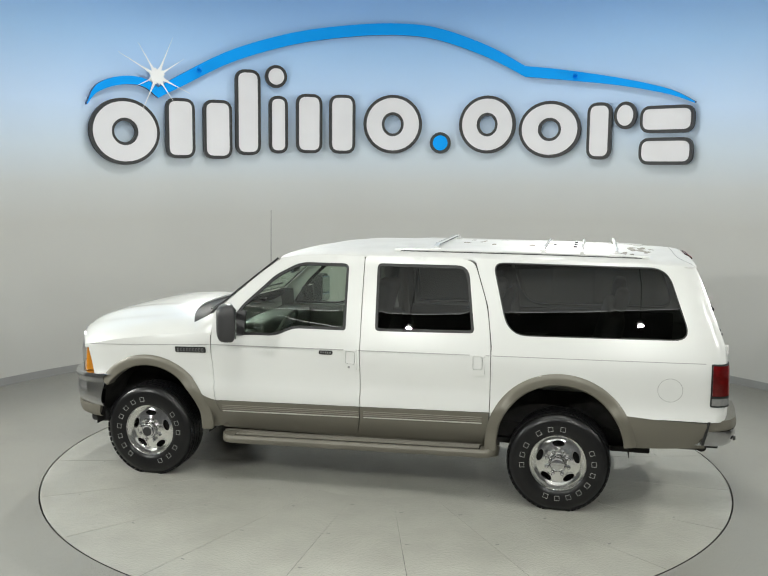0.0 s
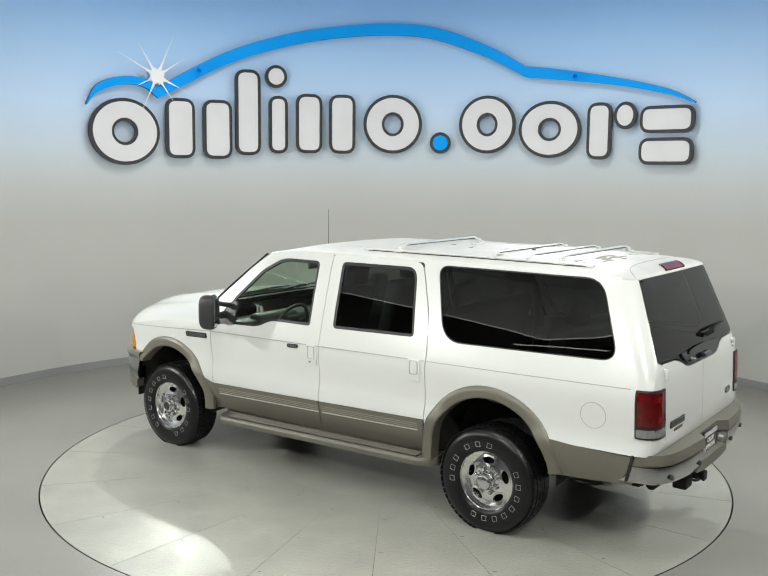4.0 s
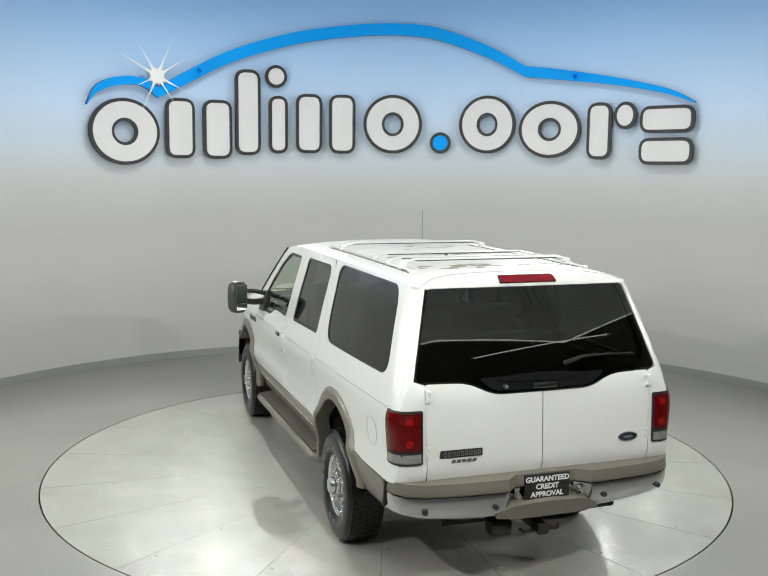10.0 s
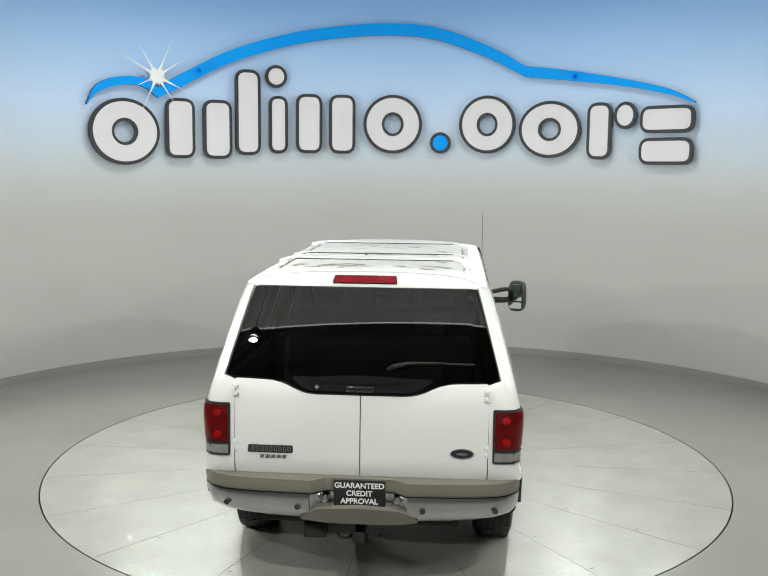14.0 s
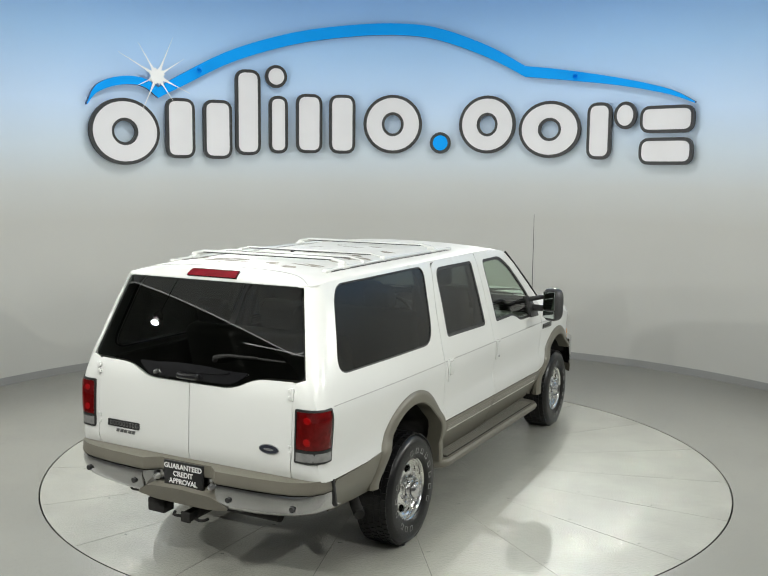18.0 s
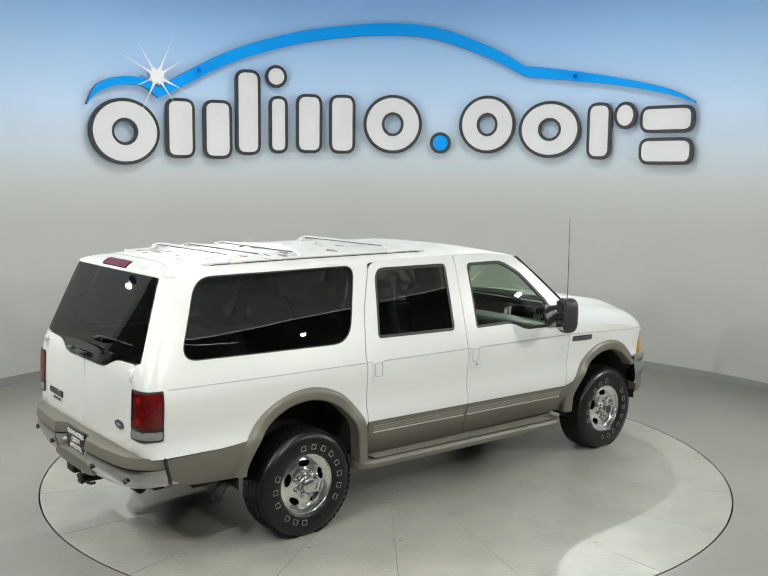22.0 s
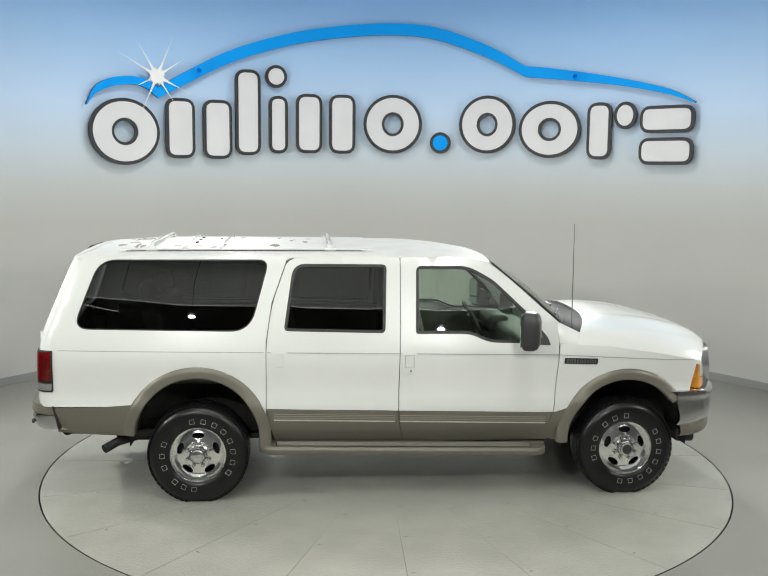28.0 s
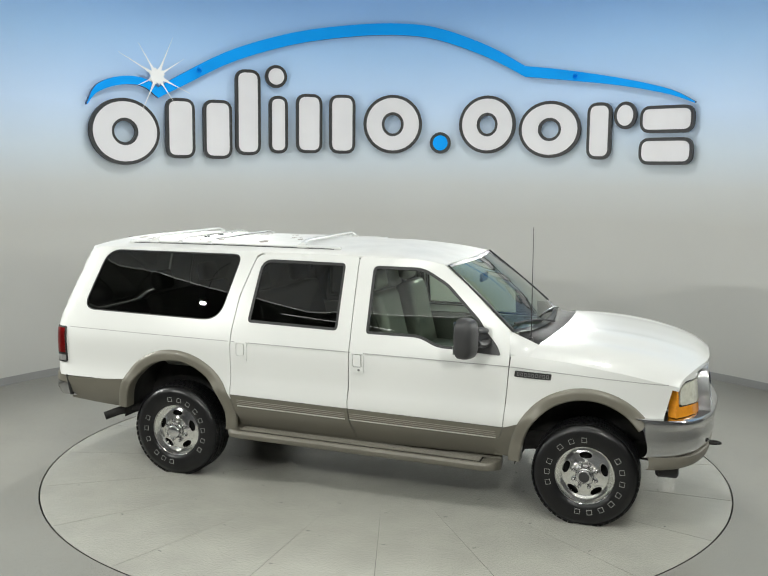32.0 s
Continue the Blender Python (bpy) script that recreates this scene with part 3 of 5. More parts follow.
WIN_FRONT = rounded([(-0.012, 1.345), (0.43, 1.343), (0.584, 1.275), (1.085, 1.262), (0.897, 1.515), (0.632, 1.765), (0.425, 1.878), (0.0, 1.878)],
                    [0.03, 0.06, 0.06, 0.03, 0.02, 0.05, 0.08, 0.05])
WIN_REAR = rounded([(-1.062, 1.372), (-0.256, 1.352), (-0.238, 1.888), (-0.988, 1.893)], [0.04, 0.04, 0.04, 0.10])
WIN_QUARTER = rounded([(-2.695, 1.392), (-1.325, 1.368), (-1.175, 1.925), (-2.505, 1.922)], [0.13, 0.16, 0.09, 0.13], 8)


def window_set(car, door, poly, fn, glass_mat, rim=0.023):
    part("window_seal", skinned(inset(poly, -0.009), fn, [inset(poly, rim)], depth=0.02, off=-0.004, edge=0.04), SEAL, door)
    part("window_glass", skinned(inset(poly, rim - 0.003), fn, depth=0, off=-0.009, step=0.09, edge=0.06), glass_mat, door,
         "dark tinted window glass" if glass_mat is DARK_GLASS else "clear green-tinted window glass")


def band(fn, line, w, off, n=30):
    """A thin strip that follows a line (functions of u) on a surface."""
    top = [(u, z + w / 2) for u, z in line]
    bot = [(u, z - w / 2) for u, z in reversed(line)]
    return skinned(top + bot, fn, depth=0.006, off=off, step=0.5, edge=0.08)


def door_handle(door, sg, x, z, lock):
    """Flap handle in a raised bezel."""
    fn = side(sg)
    p = rounded([(x - 0.055, z - 0.085), (x + 0.055, z - 0.085), (x + 0.055, z + 0.085), (x - 0.055, z + 0.085)], 0.02)
    bez = part("handle_bezel", skinned(p, fn, [inset(rounded([(x - 0.04, z - 0.035), (x + 0.04, z - 0.035), (x + 0.04, z + 0.07), (x - 0.04, z + 0.07)], 0.015), 0.0)],
                                       depth=0.012, off=0.009, edge=0.03), WHITE, door)
    q = rounded([(x - 0.034, z - 0.03), (x + 0.03, z - 0.03), (x + 0.03, z + 0.066), (x - 0.034, z + 0.066)], 0.014)
    part("handle_flap", skinned(q, fn, depth=0.01, off=0.012, edge=0.03), WHITE, door, "white flap handle")
    if lock:
        y = half(z - 0.06) * sg
        part("lock", lathe([(0.0005, 0.014 * sg), (0.009, 0.014 * sg), (0.011, 0.0)], 14, "y", (x + 0.012 , y, z - 0.06)), STEEL, door)


def doors(car, sg):
    fn = side(sg)
    fd = rounded([(-0.146, tone(-0.146) + 0.004), (1.113, tone(1.113) + 0.004), (1.146, 1.11), (1.152, 1.25), (1.150, 1.36), (1.142, 1.446), (1.08, 1.497), (0.985, 1.580), (0.886, 1.667), (0.752, 1.786),
                  (0.592, 1.902), (0.45, 1.932), (0.30, 1.940), (-0.124, 1.942)], [0, 0, 0.05, 0.03, 0.03, 0.01, 0.03, 0.05, 0.05, 0.05, 0.04, 0.05, 0.05, 0.03])
    d = part("front_door", skinned(fd, fn, [WIN_FRONT]), WHITE, car)
    window_set(car, d, WIN_FRONT, fn, GREEN_GLASS)
    lo = [(-0.146, tone(-0.146)), (1.113, tone(1.113)), (1.085, 0.62), (1.03, 0.455), (-0.098, 0.465), (-0.135, 0.62)]
    part("lower_cladding", skinned(lo, fn, off=0.005), TAN, d, "tan painted lower door panel")
    rd = rounded([(-1.197, tone(-1.197) + 0.004), (-0.152, tone(-0.152) + 0.004), (-0.130, 1.942), (-0.93, 1.943), (-1.035, 1.914), (-1.152, 1.585), (-1.197, 1.285)],
                 [0, 0, 0.03, 0.05, 0.06, 0.1, 0.1])
    e = part("rear_door", skinned(rd, fn, [WIN_REAR]), WHITE, car)
    window_set(car, e, WIN_REAR, fn, DARK_GLASS)
    lo = [(-1.197, tone(-1.197)), (-0.152, tone(-0.152)), (-0.141, 0.62), (-0.104, 0.465), (-1.135, 0.48), (-1.18, 0.63)]
    part("lower_cladding", skinned(lo, fn, off=0.005), TAN, e, "tan painted lower door panel")
    # gap shade is put into the jambs' grey; body white would show no line
    for x0, x1, z0, z1 in ((-0.215, -0.045, 0.55, 1.33), (-0.215, -0.035, 1.33, 1.945), (-1.26, -1.09, 0.55, 1.36), (1.07, 1.21, 0.52, 1.43)):
        part("door_jamb", skinned([(x0, z0), (x1, z0), (x1, z1), (x0, z1)], fn, depth=0, off=-0.026, step=0.2), TRIMGREY, car)
    part("door_jamb", skinned([(-1.25, 1.36), (-1.10, 1.36), (-1.05, 1.60), (-0.90, 1.942), (-1.06, 1.942), (-1.20, 1.60)], fn, depth=0, off=-0.026, step=0.1), TRIMGREY, car)
    for o, x0, x1 in ((d, -0.135, 1.06), (e, -1.14, -0.175)):
        for dz in (0.037, 0.053, 0.069, 0.088):
            low = dz > 0.08
            part("trim_strip", band(fn, [(x, tone(x) - dz) for x in (x0, (x0 + x1) / 2, x1)], 0.007 if low else 0.0045, 0.010 if low else 0.008), SILVER if low else STRIPE, o)
    door_handle(d, sg, -0.065, 1.115, True)
    door_handle(e, sg, -1.10, 1.130, False)
    for o, x0, x1 in ((d, -0.005, 1.150), (e, -1.035, -0.142), (d, -0.14, -0.125), (e, -1.19, -1.16)):
        part("pinstripe", band(fn, [(x, belt(x)) for x in (x0, (x0 + x1) / 2, x1)], 0.006, 0.0022), PIN, o)
    if sg > 0:
        k = part("keypad", skinned(rounded([(0.085, 1.150), (0.20, 1.147), (0.20, 1.178), (0.085, 1.181)], 0.012), fn, depth=0.01, off=0.008, edge=0.03), BLACK, d, "black entry keypad")
        for i in range(5):
            x = 0.104 + 0.019 * i
            part("key", skinned(rounded([(x - 0.006, 1.157), (x + 0.006, 1.157), (x + 0.006, 1.171), (x - 0.006, 1.171)], 0.003), fn, depth=0.004, off=0.011, edge=0.03), STEEL, k)
    # mirror on its black triangle
    sail = part("mirror_mount", skinned(rounded([(0.86, 1.262), (1.085, 1.250), (1.055, 1.32), (0.935, 1.455), (0.86, 1.47)], 0.02), fn, depth=0.03, off=0.012, edge=0.04), BLACK, d)
    arm = tube([(0.985, sg * 0.90, 1.345), (0.96, sg * 1.06, 1.345), (0.93, sg * 1.13, 1.36)], [0.035, 0.03, 0.03], 10)
    tube([(0.955, sg * 0.90, 1.42), (0.96, sg * 1.06, 1.455), (0.93, sg * 1.13, 1.46)], [0.025, 0.022, 0.022], 10, arm)
    part("mirror_arm", arm, BLACK, d)
    m = pose(0.892 if sg > 0 else 0.842, 1.215 if sg > 0 else -1.185, 1.405, 0, 0, 27 if sg > 0 else -20)
    bm = bmesh.new()
    shell = []
    for i in range(17):
        a = -pi / 2 + pi * i / 16
        ring = []
        for j in range(32):
            b = 2 * pi * j / 32
            pw = lambda v, e: math.copysign(abs(v) ** e, v)
            x = pw(cos(a), 0.55) * pw(cos(b), 0.55)
            ring.append(bm.verts.new(m @ Vector((x * (0.100 if x > 0 else 0.050), 0.086 * pw(cos(a), 0.55) * pw(sin(b), 0.55), 0.154 * pw(sin(a), 0.5)))))
        shell.append(ring)
    for p, q in zip(shell, shell[1:]):
        for j in range(32):
            bm.faces.new((p[j], p[(j + 1) % 32], q[(j + 1) % 32], q[j]))
    bmesh.ops.remove_doubles(bm, verts=bm.verts[:], dist=1e-4)
    h = part("mirror_housing", bm, BLACK, d, "large black door mirror housing")
    bm = bmesh.new()
    box(bm, -0.055, -0.044, -0.066, 0.066, -0.045, 0.124, 0.004, 1, m)
    part("mirror_glass", bm, MIRROR, d, "mirror glass")
    bm = bmesh.new()
    box(bm, -0.055, -0.044, -0.066, 0.066, -0.124, -0.056, 0.004, 1, m)
    part("lower_mirror_glass", bm, MIRROR, d, "small wide-angle mirror glass")


def quarter(car, sg):
    fn = side(sg)
    ac = arch(*REAR_ARCH, 0.545, 0.55, 10, 148.5)
    poly = [(-1.203, 0.60), (-1.203, 1.285), (-1.158, 1.588), (-1.041, 1.921), (-0.985, 1.947), (-1.8, 1.946), (-2.5, 1.943)]
    poly += [(-2.62, 1.936), (u_rear(0.715, 1.932), 1.932), (u_rear(0.698, 1.922), 1.922)]
    for z in (1.86, 1.75, 1.6, 1.45, 1.40):
        poly.append((u_rear(float(np.interp(z, [1.39, 1.93], [0.835, 0.690])) + 0.006, z), z))
    for z in np.linspace(1.375, 0.80, 20):
        poly.append((u_rear(0.768, z), z))
    poly += [(XR(0.79) + RC, 0.792), (-2.5, tone(-2.5) + 0.003)]
    poly += list(reversed(ac))
    q = part("quarter_panel", skinned(poly, fn, [WIN_QUARTER], step=0.06), WHITE, car)
    window_set(car, q, WIN_QUARTER, fn, DARK_GLASS, 0.009)
    low = [(-2.826, 0.782), (-2.5, tone(-2.5) - 0.002)] + [p for p in reversed(arch(*REAR_ARCH, 0.545, 0.55, 146, 172, 8))] [::-1]
    low += [(-2.25, 0.535), (-2.5, 0.55), (-2.822, 0.58)]
    part("lower_cladding", skinned(low, fn, off=0.005), TAN, q, "tan painted lower quarter panel")
    part("pinstripe", band(fn, [(x, belt(x)) for x in (-2.80, -2.0, -1.215)], 0.006, 0.0022), PIN, q)
    # tail lamp round the corner
    def lamp_poly(z0, z1, d=0.0):
        top = z1 + d + 0.002
        low = z0 - d + 0.002
        inner = [(u_rear(0.797, z) - d, z) for z in np.linspace(top, low, 9)]
        return rounded([(-2.846 + d, z0 - d), (-2.842 + d, z1 + d)] + inner, [0.012, 0.012, 0.012] + [0.0] * 7 + [0.012])
    t = part("tail_lamp", skinned(lamp_poly(0.912, 1.228, 0.004), fn, [inset(lamp_poly(0.985, 1.225), 0.007)], depth=0.03, off=0.010, edge=0.03, step=0.04), SEAL, q, "tail lamp with red and clear lens in a black bezel")
    part("reflector", skinned(inset(lamp_poly(0.985, 1.225), 0.006), fn, depth=0.002, off=0.003, edge=0.03, step=0.025), REFLECTOR, t, "silvered reflector behind the red lens")
    part("red_lens", skinned(inset(lamp_poly(0.985, 1.225), 0.0075), fn, depth=0, off=0.012, edge=0.03, step=0.025), RED_LENS, t, "glossy red lens")
    part("clear_lens", skinned(inset(lamp_poly(0.912, 0.980), 0.007), fn, depth=0.012, off=0.011, edge=0.03, step=0.04), CLEAR, t, "clear reversing lens")
    # pale matte domes stand in for the bright reflections inside the lens
    for z in (1.165, 1.035):
        x, y, _ = rear(sg * 0.868, z)
        part("hot_spot_dome", lathe([(0.0005, -0.005), (0.012, -0.0045), (0.022, -0.003), (0.030, 0.001)], 20, "x", (x, y, z)), HOT_SPOT, t, "pale matte dome that paints a hot spot behind the red lens")
    flare(q, sg, REAR_ARCH, -6, 175, 0.49, 0.507)
    if sg > 0:
        f = part("fuel_flap", skinned(ellipse(-2.552, 1.018, 0.092, 0.092, 32), fn, [ellipse(-2.552, 1.018, 0.0885, 0.0885, 32)], depth=0.004, off=0.0016, edge=0.03), PIN, q, "round fuel filler flap")
    return q


def flare(parent, sg, c, a0, a1, rx, rz):
    fn = side(sg)
    pts = arch(*c, 1, 1, a0, a1, 44)

    def section(i, p):
        a = math.atan2((p[1] - c[1]), (p[0] - c[0]))
        out = []
        for dr, dy in ((0, -0.09), (0, 0.018), (0.010, 0.026), (0.05, 0.025), (0.075, 0.018), (0.092, 0.002), (0.092, -0.03)):
            x, z = c[0] + (rx + dr) * cos(a), c[1] + (rz + dr) * sin(a)
            y = half(max(z, 0.60)) * plan(x) + dy
            out.append(Vector((x, sg * y, z)))
        return out
    part("wheel_arch_flare", sweep(pts, section), TAN, parent, "tan wheel arch flare")


def fender(car, sg):
    fn = side(sg)
    ac = arch(*FRONT_ARCH, 0.545, 0.56, 38, 149.0)
    poly = [(1.1185, tone(1.12) + 0.004), (1.1515, 1.11), (1.1635, 1.25)]
    poly += [(x, hood_edge(x)) for x in (1.2, 1.4, 1.7, 2.0, 2.2, 2.36)]
    poly += [(2.335, 1.075), (2.285, 0.862), (2.215, 0.835)] + ac
    f = part("front_fender", skinned(poly, fn, step=0.06), WHITE, car)
    low = [(1.1185, tone(1.1185))] + arch(*FRONT_ARCH, 0.545, 0.56, 147, 182, 10) + [(1.215, 0.432), (1.10, 0.455), (1.036, 0.505), (1.0905, 0.62)]
    part("lower_cladding", skinned(low, fn, off=0.005), TAN, f, "tan painted lower fender panel")
    part("pinstripe", band(fn, [(x, belt(x)) for x in (1.162, 1.6, 2.0, 2.31)], 0.006, 0.0022), PIN, f)
    flare(f, sg, FRONT_ARCH, 38, 181, 0.485, 0.513)
    b = part("badge", skinned(rounded([(1.195, 1.104), (1.47, 1.096), (1.475, 1.143), (1.20, 1.151)], 0.008), fn, depth=0.01, off=0.006, edge=0.05), BLACK, f, "dark rectangular name badge")
    for i in range(9):
        x = 1.215 + i * 0.0275
        z = 1.126 - (x - 1.2) * 0.029
        part("badge_bar", skinned([(x, z - 0.014), (x + 0.019, z - 0.014), (x + 0.019, z + 0.014), (x, z + 0.014)], fn,
                                  [[(x + 0.005, z - 0.009), (x + 0.014, z - 0.009), (x + 0.014, z + 0.009), (x + 0.005, z + 0.009)]], depth=0.003, off=0.008, edge=0.05), STEEL, b)

def grid_sheet(nu, nv, f, thick=0.0):
    bm = bmesh.new()
    g = [[bm.verts.new(f(i / nu, -1 + 2 * j / nv)) for j in range(nv + 1)] for i in range(nu + 1)]
    for i in range(nu):
        for j in range(nv):
            bm.faces.new((g[i][j], g[i + 1][j], g[i + 1][j + 1], g[i][j + 1]))
    if thick:
        rim = [e for e in bm.edges if len(e.link_faces) == 1]
        low = {}
        for e in rim:
            for v in e.verts:
                if v not in low:
                    low[v] = bm.verts.new(v.co - Vector((0, 0, thick)))
        for e in rim:
            a, b = e.verts
            bm.faces.new((a, b, low[b], low[a]))
            e.smooth = False
    return bm


def roof_point(t, v):
    """Point of the roof: t from the rear to the windscreen, v across. It rounds down to the body all round."""
    S = half(1.93) * plan(-2.85)
    y = min(1.0, abs(v)) * S
    x0 = XR(1.93) - 0.008 * max(0.0, 1 - (y / (S - RC)) ** 2)
    if y > S - RC:
        x0 = XR(1.93) + RC - math.sqrt(max(0.0, RC ** 2 - (y - S + RC) ** 2))
    x1 = 0.60 + 0.06 * (1 - v * v)
    x = x0 + (x1 - x0) * t
    ze, zc = roof_edge(x), roof_top(x)
    w = half(ze) * min(1.0, plan(x) + 0.002) - 0.002
    d = min(1.0, (x - x0) / 0.15)
    z = ze + (zc - ze) * (1 - min(1.0, abs(v)) ** 2.6) ** 0.62 * (1 - (1 - d) ** 2.2) ** 0.5
    rib = 0.0
    if -2.30 < x < -0.25 and abs(v) < 0.74:
        k = (abs(v * 6.5) % 1.0 - 0.5) * 2
        rib = 0.003 * max(0.0, 1 - (k / 0.66) ** 6) * min(1.0, (x + 2.30) / 0.12, (-0.25 - x) / 0.12)
    return Vector((x, v * w, z + rib))


def ws_point(t, v, off=0.0):
    """Windscreen from its base (t = 0) to the roof (t = 1)."""
    b = 1 - v * v
    p = Vector((1.215 + 0.125 * b, v * (half(1.425) - 0.004), 1.425 - 0.03 * b))
    q = roof_point(1.0, v)
    r = p.lerp(q + Vector((0.006, 0, -0.004)), t)
    n = Vector((0.62, 0, 0.78))
    r += n * (0.042 * sin(pi * t) * (0.2 + 0.8 * b))
    r.x -= 0.05 * (1 - t) ** 0.7 * v ** 4
    r.y = v * (half(r.z - 0.03 * b * t) - 0.004)
    return r + n * off


HOOD_REAR = smooth_table([0, 0.3, 0.52, 0.715, 0.89, 1.0], [1.505, 1.50, 1.475, 1.425, 1.355, 1.30], 0.05)


def hood_point(t, v):
    k = abs(v)
    x0, x1 = HOOD_REAR(k), 2.380 + 0.222 * (1 - k ** 3.2)
    x = x0 + (x1 - x0) * t
    ze, zc = hood_edge(x), hood_top(x)
    w = half(ze) * plan(x) - 0.001
    z = ze + (zc - ze) * (1 - k ** 2.8) ** 0.6
    f = sin(pi * min(1, t))
    z += 0.010 * f * math.exp(-((k - 0.50) / 0.09) ** 2) - 0.012 * f * math.exp(-((k - 0.70) / 0.08) ** 2)
    z -= 0.015 * max(0.0, (t - 0.90) / 0.10) ** 2 * (1 - k ** 4)
    return Vector((x, v * w, z))


def roof_and_glass(car):
    rows = [0, 0.002, 0.005, 0.01, 0.016, 0.024, 0.033, 0.045]
    def roof_sheet(t, w):
        k = t * 96
        tt = float(np.interp(k, range(8), rows)) if k < 7 else 0.045 + 0.955 * (k - 7) / 89
        return roof_point(tt, sin(w * pi / 2))
    part("roof", grid_sheet(96, 120, roof_sheet, 0.012), ROOFWHITE, car, "white roof with raised lengthwise ribs")
    part("windscreen", grid_sheet(18, 28, lambda t, v: ws_point(0.02 + 0.965 * t, v * 0.965, -0.004)), SCREEN_GLASS, car, "clear green-tinted windscreen")
    bm = bmesh.new()
    loop = [(0, -1 + 2 * i / 24) for i in range(24)] + [(i / 16, 1) for i in range(16)] + [(1, 1 - 2 * i / 24) for i in range(24)] + [(1 - i / 16, -1) for i in range(16)]
    a = [bm.verts.new(ws_point(t, v, 0.010 - 0.011 * t ** 6) + Vector((0, 0.005 * v, 0))) for t, v in loop]
    b = [bm.verts.new(ws_point(0.045 + 0.915 * t, v * 0.945, -0.002)) for t, v in loop]
    for i in range(len(loop)):
        j = (i + 1) % len(loop)
        bm.faces.new((a[i], a[j], b[j], b[i]))
    part("windscreen_seal", bm, SEAL, car)
    for sg in (1, -1):
        part("windscreen_moulding", tube([ws_point(t, sg, 0.012) + Vector((0, sg * 0.004, 0)) for t in np.linspace(0.0, 0.985, 14)], 0.008, 8), SEAL, car, "black rubber moulding beside the windscreen")
    ws = ws_point
    for y0, y1 in ((0.62, 0.06), (-0.10, -0.66)):
        p0 = ws(0.0, y0 / 0.95) + Vector((0.03, 0, 0.008))
        p1 = ws(0.10, y1 / 0.95) + Vector((0.008, 0, 0.010))
        p2 = ws(0.10, (y1 - 0.28) / 0.95 if y1 > 0 else -0.90) + Vector((0.008, 0, 0.010))
        part("wiper", tube([p0, (p0 + p1) / 2 + Vector((0.01, 0, 0.012)), p1], 0.008, 6), BLACK, car)
        part("wiper_blade", tube([p1 + (p0 - p1) * 0.55 + Vector((-.005, 0, 0)), p1, p2], 0.008, 6), BLACK, car)
    part("hood", grid_sheet(44, 64, hood_point, 0.03), WHITE, car, "long white hood with raised centre")
    def cowl(t, v):
        p = ws_point(0.0, v * 0.985) + Vector((-0.01, 0, -0.004))
        q = hood_point(0.0, v * 0.89) + Vector((0.012, 0, -0.010))
        return p.lerp(q, t) - Vector((0, 0, 0.014 * sin(pi * t)))
    part("cowl", grid_sheet(8, 30, cowl, 0.05), COWL, car, "black plastic cowl under the windscreen")
    # body between fender, cowl and door
    for sg in (1, -1):
        def corner(t, v, sg=sg):
            s = (v + 1) / 2
            z = hood_edge(1.16) + (1.438 - hood_edge(1.16)) * s
            p = Vector((1.156 - 0.012 * s, sg * (half(z) - 0.001), z))
            q = hood_point(0.0, sg * (1 - 0.11 * s))
            return p.lerp(q, t)
        part("cowl_corner", grid_sheet(8, 12, corner, 0.02), WHITE, car)


